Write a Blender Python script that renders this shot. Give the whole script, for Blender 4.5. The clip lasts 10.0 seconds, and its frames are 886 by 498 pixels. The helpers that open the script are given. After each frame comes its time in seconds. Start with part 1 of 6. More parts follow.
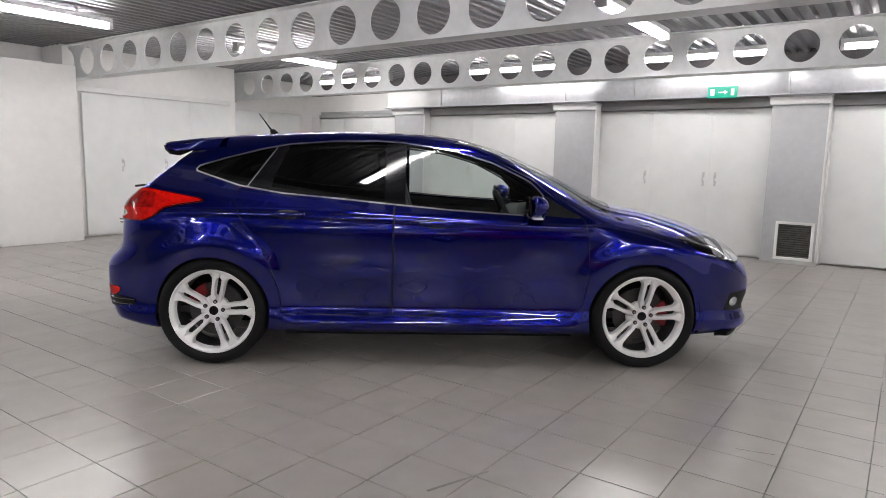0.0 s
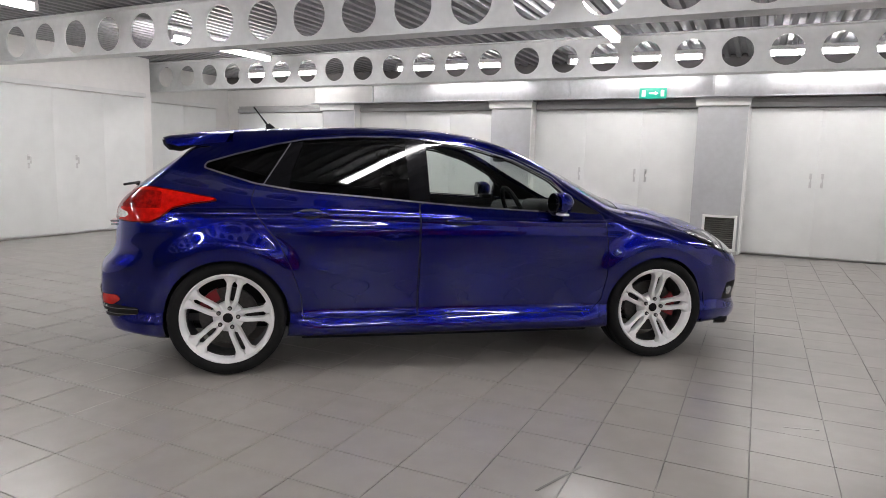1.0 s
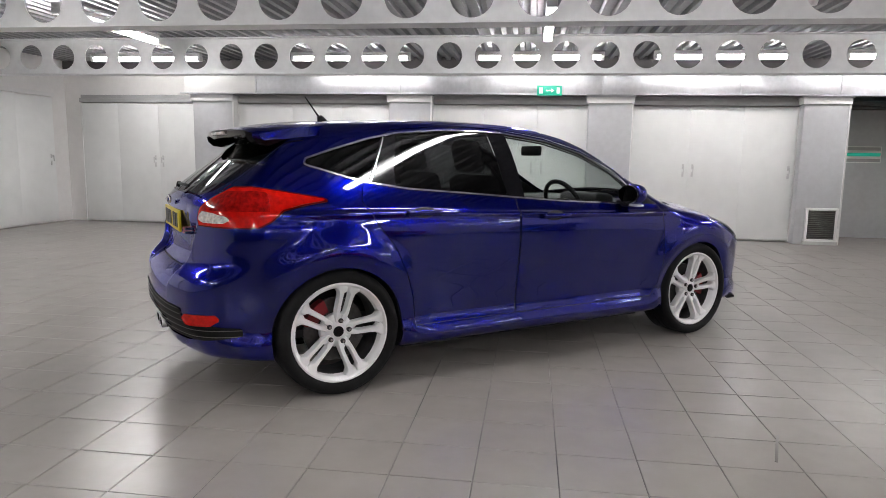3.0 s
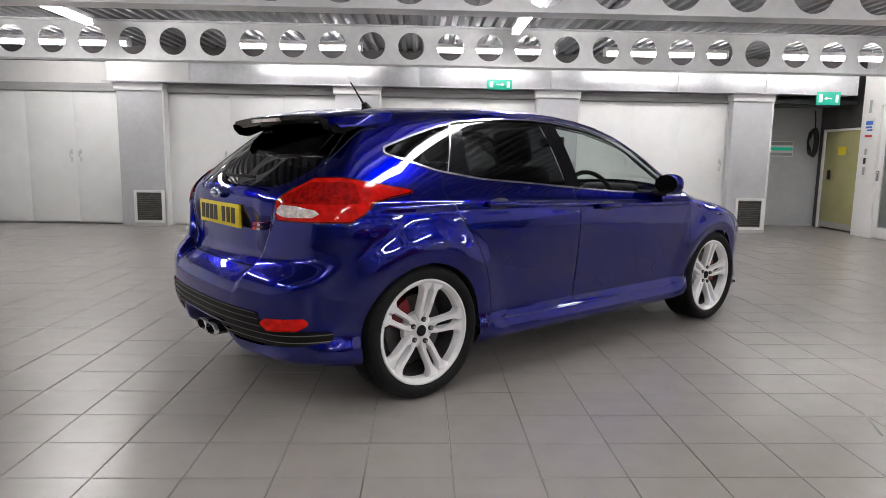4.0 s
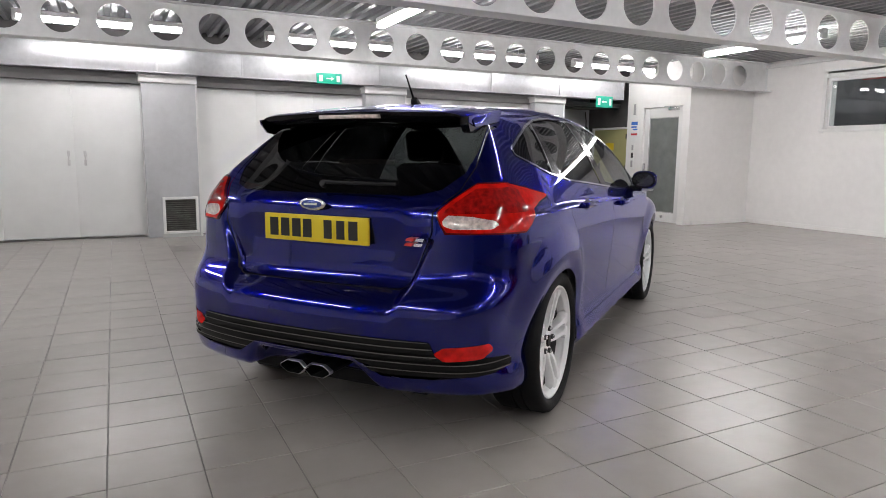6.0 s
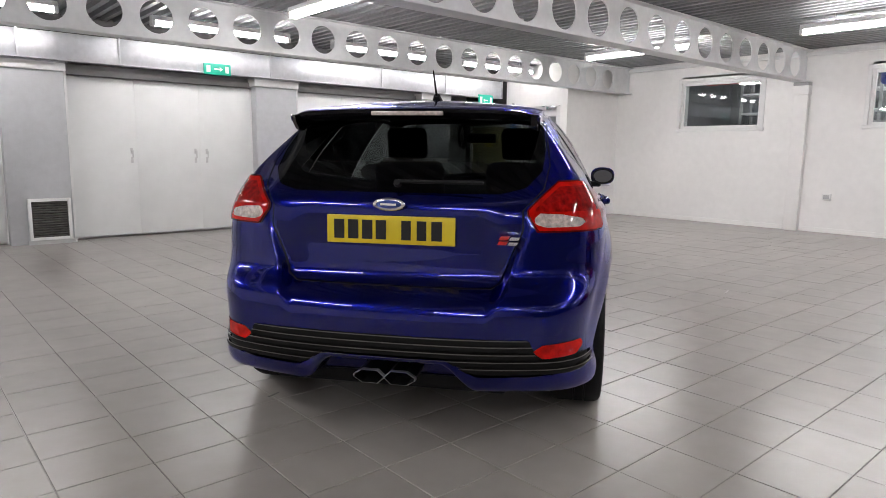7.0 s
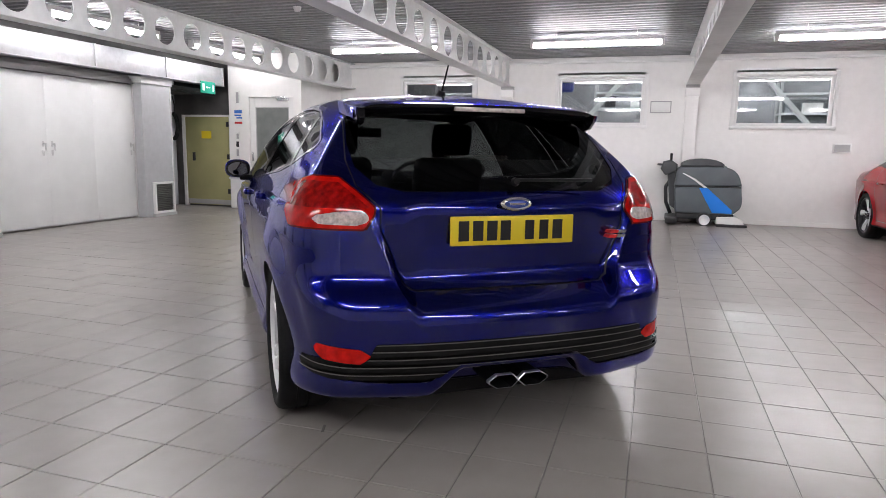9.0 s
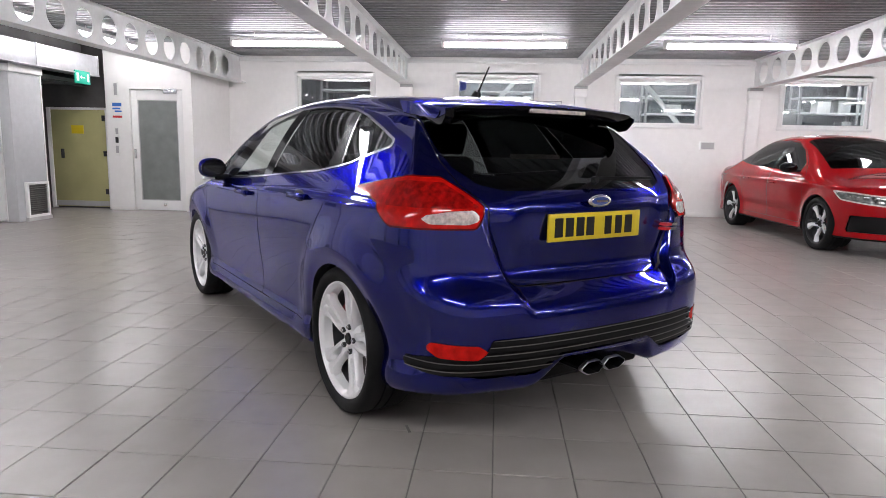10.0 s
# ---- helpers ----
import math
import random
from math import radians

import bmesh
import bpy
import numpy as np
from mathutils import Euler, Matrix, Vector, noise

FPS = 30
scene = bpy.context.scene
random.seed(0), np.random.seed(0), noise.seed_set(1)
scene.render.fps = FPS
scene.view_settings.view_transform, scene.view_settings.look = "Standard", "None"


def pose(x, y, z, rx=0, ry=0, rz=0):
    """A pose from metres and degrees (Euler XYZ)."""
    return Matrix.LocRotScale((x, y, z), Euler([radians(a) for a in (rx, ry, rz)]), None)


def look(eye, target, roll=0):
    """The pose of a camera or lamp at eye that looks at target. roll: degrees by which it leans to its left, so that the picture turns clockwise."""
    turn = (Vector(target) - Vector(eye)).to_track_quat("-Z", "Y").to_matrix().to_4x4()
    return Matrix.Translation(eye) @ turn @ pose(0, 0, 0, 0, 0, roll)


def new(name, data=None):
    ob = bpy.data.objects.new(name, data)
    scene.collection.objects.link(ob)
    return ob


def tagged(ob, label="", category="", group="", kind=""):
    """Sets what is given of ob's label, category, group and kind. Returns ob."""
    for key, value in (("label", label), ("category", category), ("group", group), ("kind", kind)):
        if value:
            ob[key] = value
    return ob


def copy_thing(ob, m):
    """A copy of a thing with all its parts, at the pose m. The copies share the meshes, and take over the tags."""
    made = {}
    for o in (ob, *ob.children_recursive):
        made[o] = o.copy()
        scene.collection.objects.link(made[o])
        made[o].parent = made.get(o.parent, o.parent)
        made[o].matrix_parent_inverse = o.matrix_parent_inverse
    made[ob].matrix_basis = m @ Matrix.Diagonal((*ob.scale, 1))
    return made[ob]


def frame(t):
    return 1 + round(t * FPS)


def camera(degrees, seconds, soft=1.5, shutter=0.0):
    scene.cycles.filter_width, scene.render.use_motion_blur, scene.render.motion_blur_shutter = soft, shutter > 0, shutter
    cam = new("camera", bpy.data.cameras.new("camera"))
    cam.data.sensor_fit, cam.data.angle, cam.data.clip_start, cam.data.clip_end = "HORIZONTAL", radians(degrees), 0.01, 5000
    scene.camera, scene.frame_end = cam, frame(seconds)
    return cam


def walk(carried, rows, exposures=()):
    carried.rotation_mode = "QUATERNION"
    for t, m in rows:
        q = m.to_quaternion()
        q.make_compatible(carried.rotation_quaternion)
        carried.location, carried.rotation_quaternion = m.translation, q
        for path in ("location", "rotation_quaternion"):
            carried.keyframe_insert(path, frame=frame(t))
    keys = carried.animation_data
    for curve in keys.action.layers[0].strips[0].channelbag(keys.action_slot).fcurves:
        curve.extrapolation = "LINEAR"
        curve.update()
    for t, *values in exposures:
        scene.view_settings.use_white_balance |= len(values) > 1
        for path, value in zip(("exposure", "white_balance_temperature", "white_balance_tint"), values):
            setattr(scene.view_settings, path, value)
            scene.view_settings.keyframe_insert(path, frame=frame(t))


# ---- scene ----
cam = camera(68.4, 10.0, 0.85)
PATH = [
    (0, (1.002, 0.003, 1.268), (-0.146, 1.619, 0.997), 1.3),
    (0.5, (0.62, -0.177, 1.252), (-0.385, 1.531, 0.978), 1.5),
    (1, (0.269, -0.369, 1.247), (-0.586, 1.418, 0.975), 1.4),
    (1.5, (-0.12, -0.53, 1.231), (-0.776, 1.34, 0.962), 1.5),
    (2, (-0.534, -0.668, 1.229), (-1.082, 1.237, 0.96), 1.2),
    (2.5, (-0.969, -0.782, 1.23), (-1.395, 1.153, 0.96), 1.0),
    (4, (-2.391, -0.69, 1.162), (-2.324, 1.289, 0.879), 0.9),
    (4.5, (-2.841, -0.582, 1.17), (-2.63, 1.387, 0.887), 0.8),
    (5, (-3.28, -0.436, 1.172), (-2.816, 1.488, 0.887), 0.8),
    (5.5, (-3.714, -0.236, 1.176), (-3.067, 1.634, 0.888), 0.8),
    (6, (-4.127, -0.014, 1.169), (-3.239, 1.755, 0.882), 0.5),
    (7.5, (-5.22, 0.868, 1.168), (-3.754, 2.196, 0.869), 0.8),
    (8, (-5.458, 1.217, 1.177), (-3.831, 2.34, 0.874), 0.8),
    (8.5, (-5.7, 1.647, 1.18), (-3.92, 2.507, 0.876), 0.8),
    (9.2, (-5.922, 2.271, 1.166), (-4.011, 2.775, 0.862), 1.1),
    (9.5, (-6.018, 2.519, 1.178), (-4.075, 2.885, 0.875), 1.2),
    (10, (-6.111, 3.011, 1.17), (-4.142, 3.17, 0.861), 1.1),
]
walk(cam, [(t, look(eye, target, roll)) for t, eye, target, roll in PATH], ((0, 0.0, 6450, 14), (2.5, 0.0, 6440, 14), (4, 0.05, 6430, 14), (7.5, 0.0, 6400, 15), (8.5, 0.0, 6350, 16), (9.5, 0.12, 6290, 17), (10, 0.20, 6270, 17)))

# world: dim grey surroundings outside the closed hall
world = bpy.data.worlds.new("world")
scene.world = world
world.use_nodes = True
world.node_tree.nodes["Background"].inputs[0].default_value = (0.6, 0.65, 0.7, 1)
world.node_tree.nodes["Background"].inputs[1].default_value = 0.15
scene.view_settings.exposure = 0.0
TUBE = 59.6

# ---------------- materials ----------------
def mat(name, base, rough=0.5, metal=0.0, coat=0.0, noise_scale=None, noise_amt=0.15, noise2=None, bump=0.0, bump_scale=None,
        emit=None, strength=0.0, rough_var=0.0, island=0.0, objrand=0.0, ior=1.45, trans=0.0, alpha=1.0, coat_rough=0.03):
    m = bpy.data.materials.new(name)
    m.use_nodes = True
    nt = m.node_tree
    b = nt.nodes["Principled BSDF"]
    base = (*base, 1)
    b.inputs["Base Color"].default_value = base
    b.inputs["Roughness"].default_value = rough
    b.inputs["Metallic"].default_value = metal
    b.inputs["IOR"].default_value = ior
    b.inputs["Coat Weight"].default_value = coat
    b.inputs["Coat Roughness"].default_value = coat_rough
    b.inputs["Transmission Weight"].default_value = trans
    b.inputs["Alpha"].default_value = alpha
    if emit:
        b.inputs["Emission Color"].default_value = (*emit, 1)
        b.inputs["Emission Strength"].default_value = strength
    geo = nt.nodes.new("ShaderNodeNewGeometry")
    col = None

    def noise_node(scale, detail=4):
        n = nt.nodes.new("ShaderNodeTexNoise")
        n.inputs["Scale"].default_value = scale
        n.inputs["Detail"].default_value = detail
        nt.links.new(geo.outputs["Position"], n.inputs["Vector"])
        return n

    def mult(fac_socket, lo, hi, current):
        mr = nt.nodes.new("ShaderNodeMapRange")
        mr.inputs["From Min"].default_value, mr.inputs["From Max"].default_value = 0.3, 0.7
        mr.inputs["To Min"].default_value, mr.inputs["To Max"].default_value = lo, hi
        nt.links.new(fac_socket, mr.inputs["Value"])
        mx = nt.nodes.new("ShaderNodeMix")
        mx.data_type, mx.blend_type = "RGBA", "MULTIPLY"
        mx.inputs["Factor"].default_value = 1.0
        if current is None:
            mx.inputs[6].default_value = base
        else:
            nt.links.new(current, mx.inputs[6])
        nt.links.new(mr.outputs[0], mx.inputs[7])
        return mx.outputs[2]
    if noise_scale:
        n1 = noise_node(noise_scale)
        col = mult(n1.outputs["Fac"], 1 - noise_amt, 1 + noise_amt * 0.6, col)
        if rough_var:
            mr = nt.nodes.new("ShaderNodeMapRange")
            mr.inputs["From Min"].default_value, mr.inputs["From Max"].default_value = 0.3, 0.7
            mr.inputs["To Min"].default_value, mr.inputs["To Max"].default_value = max(0.0, rough - rough_var), rough + rough_var
            nt.links.new(n1.outputs["Fac"], mr.inputs["Value"])
            nt.links.new(mr.outputs[0], b.inputs["Roughness"])
    if noise2:
        n2 = noise_node(noise2[0], 6)
        col = mult(n2.outputs["Fac"], 1 - noise2[1], 1 + noise2[1] * 0.5, col)
    if island or objrand:
        info = nt.nodes.new("ShaderNodeNewGeometry" if island else "ShaderNodeObjectInfo")
        sock = info.outputs["Random Per Island"] if island else info.outputs["Random"]
        mr = nt.nodes.new("ShaderNodeMapRange")
        amt = island or objrand
        mr.inputs["To Min"].default_value, mr.inputs["To Max"].default_value = 1 - amt, 1 + amt
        nt.links.new(sock, mr.inputs["Value"])
        mx = nt.nodes.new("ShaderNodeMix")
        mx.data_type, mx.blend_type = "RGBA", "MULTIPLY"
        mx.inputs["Factor"].default_value = 1.0
        if col is None:
            mx.inputs[6].default_value = base
        else:
            nt.links.new(col, mx.inputs[6])
        nt.links.new(mr.outputs[0], mx.inputs[7])
        col = mx.outputs[2]
    if col is not None:
        nt.links.new(col, b.inputs["Base Color"])
    if bump:
        nb = noise_node(bump_scale or 60, 5)
        bp = nt.nodes.new("ShaderNodeBump")
        bp.inputs["Strength"].default_value = bump
        bp.inputs["Distance"].default_value = 0.01
        nt.links.new(nb.outputs["Fac"], bp.inputs["Height"])
        nt.links.new(bp.outputs[0], b.inputs["Normal"])
    return m


M_WALL = mat("white_wall_paint", (0.85, 0.84, 0.825), 0.55, noise_scale=0.7, noise_amt=0.05, noise2=(9, 0.03), bump=0.15, bump_scale=35)
M_PILLAR = mat("grey_pillar_paint", (0.52, 0.53, 0.545), 0.5, noise_scale=0.9, noise_amt=0.1, noise2=(14, 0.05), bump=0.1, bump_scale=50)
M_DOOR = mat("door_paint", (0.84, 0.855, 0.845), 0.42, noise_scale=0.8, noise_amt=0.06, noise2=(5, 0.03))
M_TRIM = mat("white_trim_paint", (0.80, 0.80, 0.79), 0.4, noise_scale=3, noise_amt=0.04)
M_LINTEL = mat("grey_lintel", (0.42, 0.42, 0.42), 0.5, noise_scale=3, noise_amt=0.12)
M_DUCT = mat("galvanised_duct", (0.64, 0.65, 0.67), 0.50, metal=0.85, noise_scale=2.2, noise_amt=0.15, rough_var=0.1, noise2=(18, 0.08))
M_BEAM = mat("beam_paint", (0.79, 0.80, 0.80), 0.42, noise_scale=1.5, noise_amt=0.1, noise2=(12, 0.05))
M_DECK = mat("galvanised_deck", (0.33, 0.335, 0.345), 0.5, metal=0.6, noise_scale=1.1, noise_amt=0.2, rough_var=0.08, noise2=(20, 0.12))
M_TILE = mat("floor_tile", (0.325, 0.301, 0.279), 0.27, ior=1.55, noise_scale=0.55, noise_amt=0.07, noise2=(7, 0.05), objrand=0.02)
M_TILE2 = mat("floor_tile_rest", (0.325, 0.301, 0.279), 0.27, ior=1.55, noise_scale=0.55, noise_amt=0.07, noise2=(7, 0.05), island=0.02)
M_GROUT = mat("dark_grout", (0.225, 0.208, 0.193), 0.7, noise_scale=0.9, noise_amt=0.92, noise2=(5, 0.3))
M_DARK = mat("dark_plastic", (0.025, 0.025, 0.027), 0.5, noise_scale=30, noise_amt=0.2)
M_GRILLE = mat("vent_mesh", (0.11, 0.105, 0.10), 0.6, noise_scale=12, noise_amt=0.3)
M_CHROME = mat("brushed_steel", (0.75, 0.75, 0.76), 0.25, metal=1.0)
M_HANDLE = mat("satin_handle_metal", (0.66, 0.66, 0.66), 0.4, metal=0.4, noise_scale=20, noise_amt=0.1)
M_TUBE = mat("tube_light", (1, 1, 1), 0.4, emit=(1.0, 0.985, 0.96), strength=TUBE)
M_TUBELOW = mat("tube_light_dimmed", (1, 1, 1), 0.4, emit=(1.0, 0.98, 0.95), strength=TUBE * 0.48)
M_LAMPBODY = mat("lamp_body_paint", (0.75, 0.75, 0.75), 0.4)
M_GREEN = mat("exit_green", (0.01, 0.30, 0.20), 0.35, emit=(0.02, 0.55, 0.36), strength=0.35)
M_SIGNWHITE = mat("sign_white", (0.85, 0.9, 0.87), 0.4, emit=(0.9, 1.0, 0.95), strength=0.3)
M_YELLOWDOOR = mat("olive_yellow_door", (0.42, 0.40, 0.19), 0.45, noise_scale=2, noise_amt=0.12)
# near-black; also carries the painted shade above the duct
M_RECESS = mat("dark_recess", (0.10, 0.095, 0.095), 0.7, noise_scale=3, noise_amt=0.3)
M_FROST = mat("wired_glass", (0.20, 0.215, 0.205), 0.12, noise_scale=5, noise_amt=0.15)
M_BLUE = mat("notice_blue", (0.05, 0.18, 0.6), 0.4)
M_REDSIGN = mat("notice_red", (0.65, 0.05, 0.05), 0.4)
M_PAPER = mat("paper", (0.8, 0.8, 0.78), 0.6)
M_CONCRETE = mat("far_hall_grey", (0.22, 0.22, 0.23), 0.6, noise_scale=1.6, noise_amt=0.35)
M_BASE = mat("skirting", (0.5, 0.5, 0.49), 0.5, noise_scale=2, noise_amt=0.1)


def glass(name, tint=(0.9, 0.95, 0.93), gloss=0.02, sheen=0.06):
    """thin clear pane: see-through tint with a mirror sheen"""
    m = bpy.data.materials.new(name)
    m.use_nodes = True
    nt = m.node_tree
    nt.nodes.clear()
    out = nt.nodes.new("ShaderNodeOutputMaterial")
    tr = nt.nodes.new("ShaderNodeBsdfTransparent")
    tr.inputs[0].default_value = (*tint, 1)
    gl = nt.nodes.new("ShaderNodeBsdfGlossy")
    gl.inputs["Roughness"].default_value = gloss
    lw = nt.nodes.new("ShaderNodeLayerWeight")
    lw.inputs["Blend"].default_value = 0.5
    pw = nt.nodes.new("ShaderNodeMath")
    pw.operation = "POWER"
    pw.inputs[1].default_value = 5.0
    fr = nt.nodes.new("ShaderNodeMath")
    fr.operation = "MULTIPLY_ADD"
    fr.inputs[1].default_value, fr.inputs[2].default_value = 0.93, sheen
    nt.links.new(lw.outputs["Facing"], pw.inputs[0])
    nt.links.new(pw.outputs[0], fr.inputs[0])
    mx = nt.nodes.new("ShaderNodeMixShader")
    nt.links.new(fr.outputs[0], mx.inputs[0])
    nt.links.new(tr.outputs[0], mx.inputs[1])
    nt.links.new(gl.outputs[0], mx.inputs[2])
    nt.links.new(mx.outputs[0], out.inputs[0])
    return m


M_PANE = glass("window_glass", (0.82, 0.86, 0.86))


# ---------------- mesh helpers ----------------
def box(bm, x0, x1, y0, y1, z0, z1, bevel=0.0, rot=None):
    """adds a box, optionally with softened edges"""
    m = Matrix.LocRotScale(((x0 + x1) / 2, (y0 + y1) / 2, (z0 + z1) / 2), None, (abs(x1 - x0), abs(y1 - y0), abs(z1 - z0)))
    if rot is not None:
        m = rot @ m
    r = bmesh.ops.create_cube(bm, size=1, matrix=m)
    if bevel:
        edges = {e for v in r["verts"] for e in v.link_edges}
        bmesh.ops.bevel(bm, geom=list(edges), offset=bevel, segments=2, affect="EDGES", profile=0.5)
    return bm


def cyl(bm, p, q, r, r2=None, seg=20, caps=True):
    """adds a cylinder or cone from p to q"""
    p, q = Vector(p), Vector(q)
    d = q - p
    m = Matrix.Translation((p + q) / 2) @ d.to_track_quat("Z", "Y").to_matrix().to_4x4()
    bmesh.ops.create_cone(bm, cap_ends=caps, segments=seg, radius1=r, radius2=r if r2 is None else r2, depth=d.length, matrix=m)
    return bm


def finish(bm, name, material, smooth=0.0):
    me = bpy.data.meshes.new(name)
    bmesh.ops.recalc_face_normals(bm, faces=bm.faces)
    bm.to_mesh(me)
    bm.free()
    for m in (material if isinstance(material, (list, tuple)) else [material]):
        me.materials.append(m)
    if smooth:
        me.shade_smooth()
        me.set_sharp_from_angle(angle=radians(smooth))
    return me


def part(name, bm, material, parent=None, label="", smooth=0.0):
    me = bm if isinstance(bm, bpy.types.Mesh) else finish(bm, name, material, smooth)
    ob = new(name, me)
    if parent is not None:
        ob.parent = parent
    if label:
        ob["label"] = label
    return ob


def B():
    return bmesh.new()


def boxpart(name, dims, material, parent=None, label="", bevel=0.0):
    return part(name, box(B(), *dims, bevel), material, parent, label, 40 if bevel else 0)


def empty(name, at=(0, 0, 0), rz=0):
    ob = new(name)
    ob.matrix_basis = pose(*at, 0, 0, rz)
    return ob


def tube_curve(name, pts, r, material, parent=None, label="", seg=8, cyclic=False):
    """a round tube swept through points, as a mesh"""
    n = len(pts)
    V, F = [], []
    P = [Vector(p) for p in pts]
    for i, p in enumerate(P):
        a = P[i - 1] if (i or cyclic) else P[0]
        c = P[(i + 1) % n] if (i < n - 1 or cyclic) else P[-1]
        t = (c - a).normalized()
        u = t.orthogonal().normalized() if i == 0 else (u - t * u.dot(t)).normalized()
        w = t.cross(u)
        for k in range(seg):
            an = 2 * math.pi * k / seg
            V.append(p + r * (math.cos(an) * u + math.sin(an) * w))
    for i in range(n if cyclic else n - 1):
        for k in range(seg):
            j = (i + 1) % n
            F.append((i * seg + k, i * seg + (k + 1) % seg, j * seg + (k + 1) % seg, j * seg + k))
    if not cyclic:
        F.append(tuple(range(seg))[::-1])
        F.append(tuple((n - 1) * seg + k for k in range(seg)))
    me = bpy.data.meshes.new(name)
    me.from_pydata(V, [], F)
    me.materials.append(material)
    me.shade_smooth()
    return part(name, me, material, parent, label)

# ---------------- the hall ----------------
X0, X1, Y0, Y1 = -9.65, 6.1, -13.0, 10.0      # inner faces of west, east, south and north walls
DECK_Z = 2.78
BEAM_Y = (7.87, 4.72, 1.57, -1.45, -4.5, -7.6)
BEAM_Z0, BEAM_Z1 = 2.29, 2.77


def structure(name, bm, material, label, category, smooth=0.0):
    return tagged(part(name, bm, material, None, "", smooth), label, category, kind="structure")


# floor bed (the joints show this) and the ceiling deck
floor = structure("floor", box(B(), X0 - 0.3, X1 + 0.3, Y0 - 0.3, 13.0, -0.2, -0.004), M_GROUT,
                  "grey square ceramic floor tiles with dark joints", "floor")

bm = B()
prof = ((0.0, 0.0), (0.055, 0.0), (0.072, 0.048), (0.133, 0.048))
xs = []
PITCH = 0.15
k = math.floor((X0 - 0.4) / PITCH)
while k * PITCH < X1 + 0.4:
    for u, h in prof:
        xs.append((k * PITCH + u, DECK_Z + h))
    k += 1
low = [bm.verts.new((x, Y0 - 0.3, z)) for x, z in xs]
high = [bm.verts.new((x, 13.0, z)) for x, z in xs]
for i in range(len(xs) - 1):
    bm.faces.new((low[i], low[i + 1], high[i + 1], high[i]))
box(bm, X0 - 0.4, X1 + 0.4, Y0 - 0.3, 13.0, DECK_Z + 0.10, DECK_Z + 0.3)
structure("ceiling", bm, M_DECK, "galvanised corrugated steel deck ceiling", "ceiling")


# walls
def wall_with_openings(name, axis, at, thick, a0, a1, z1, holes, material, label):
    """a wall along x or y with rectangular openings (a0, a1, z0, z1)"""
    bm = B()
    cuts = sorted({a0, a1, *[h[0] for h in holes], *[h[1] for h in holes]})
    for p, q in zip(cuts, cuts[1:]):
        mid = (p + q) / 2
        spans, z = [], 0.0
        for h in sorted((h for h in holes if h[0] <= mid <= h[1]), key=lambda h: h[2]):
            spans.append((z, h[2]))
            z = h[3]
        spans.append((z, z1))
        for lo, hi in spans:
            if hi - lo > 1e-4:
                if axis == "x":
                    box(bm, p, q, at, at + thick, lo, hi)
                else:
                    box(bm, at, at + thick, p, q, lo, hi)
    bmesh.ops.remove_doubles(bm, verts=bm.verts, dist=1e-5)
    return structure(name, bm, material, label, "wall")


WIN_Z = (1.62, 2.42)
WIN_Y = ((5.36, 6.77), (2.34, 3.81), (-0.54, 0.90), (-3.43, -1.95), (-6.4, -4.9))
wall_with_openings("wall_east", "y", X1, 0.25, Y0, 8.1, 3.1, [(a, b, *WIN_Z) for a, b in WIN_Y], M_WALL, "white painted block wall with small high windows")
BAYS = ((-9.3, -7.11), (-6.39, -3.75), (-3.05, -0.59), (0.09, 2.55))
wall_with_openings("wall_north", "x", Y1, 0.25, X0 - 0.3, 3.20, 3.1, [], M_WALL, "white painted wall behind the cupboard doors")
structure("wall_west", box(B(), X0 - 0.3, X0, Y0, Y1, 0, 3.1), M_WALL, "white painted wall", "wall")
# out of view; kept grey and far off to darken the car's reflections
structure("wall_south", box(B(), X0 - 0.3, X1 + 0.3, Y0 - 0.3, Y0, 0, 3.1), M_PILLAR, "unseen end wall, greyed to darken reflections in the car", "wall")

# corner block with the glazed door, and the recess beside it
bm = B()
box(bm, 4.56, 4.72, 8.10, 8.26, 0, 3.1)
box(bm, 4.56, 4.72, 9.18, 9.60, 0, 3.1)
box(bm, 4.56, 4.72, 8.26, 9.18, 2.03, 3.1)
structure("wall_corner_block", bm, M_WALL, "white painted partition with a glazed door", "wall")
structure("wall_corner_return", box(B(), 4.72, X1 + 0.25, 8.10, 8.26, 0, 3.1), M_WALL, "white painted partition wall", "wall")
bm = B()
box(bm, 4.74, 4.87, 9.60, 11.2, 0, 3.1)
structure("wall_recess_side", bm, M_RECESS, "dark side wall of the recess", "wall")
structure("wall_recess_back", box(B(), 2.95, 4.74, 10.95, 11.2, 0, 3.1), M_PILLAR, "grey painted back wall of the recess", "wall")
structure("wall_recess_west", box(B(), 2.95, 3.18, 9.99, 10.95, 0, 3.1), M_PILLAR, "grey painted side wall of the recess", "wall")
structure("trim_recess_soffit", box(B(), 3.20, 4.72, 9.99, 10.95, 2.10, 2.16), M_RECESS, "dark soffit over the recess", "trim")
structure("trim_recess_pipe", cyl(B(), (3.20, 9.9, 2.06), (4.56, 9.9, 2.06), 0.018, seg=12), M_DARK, "dark pipe under the duct", "trim")


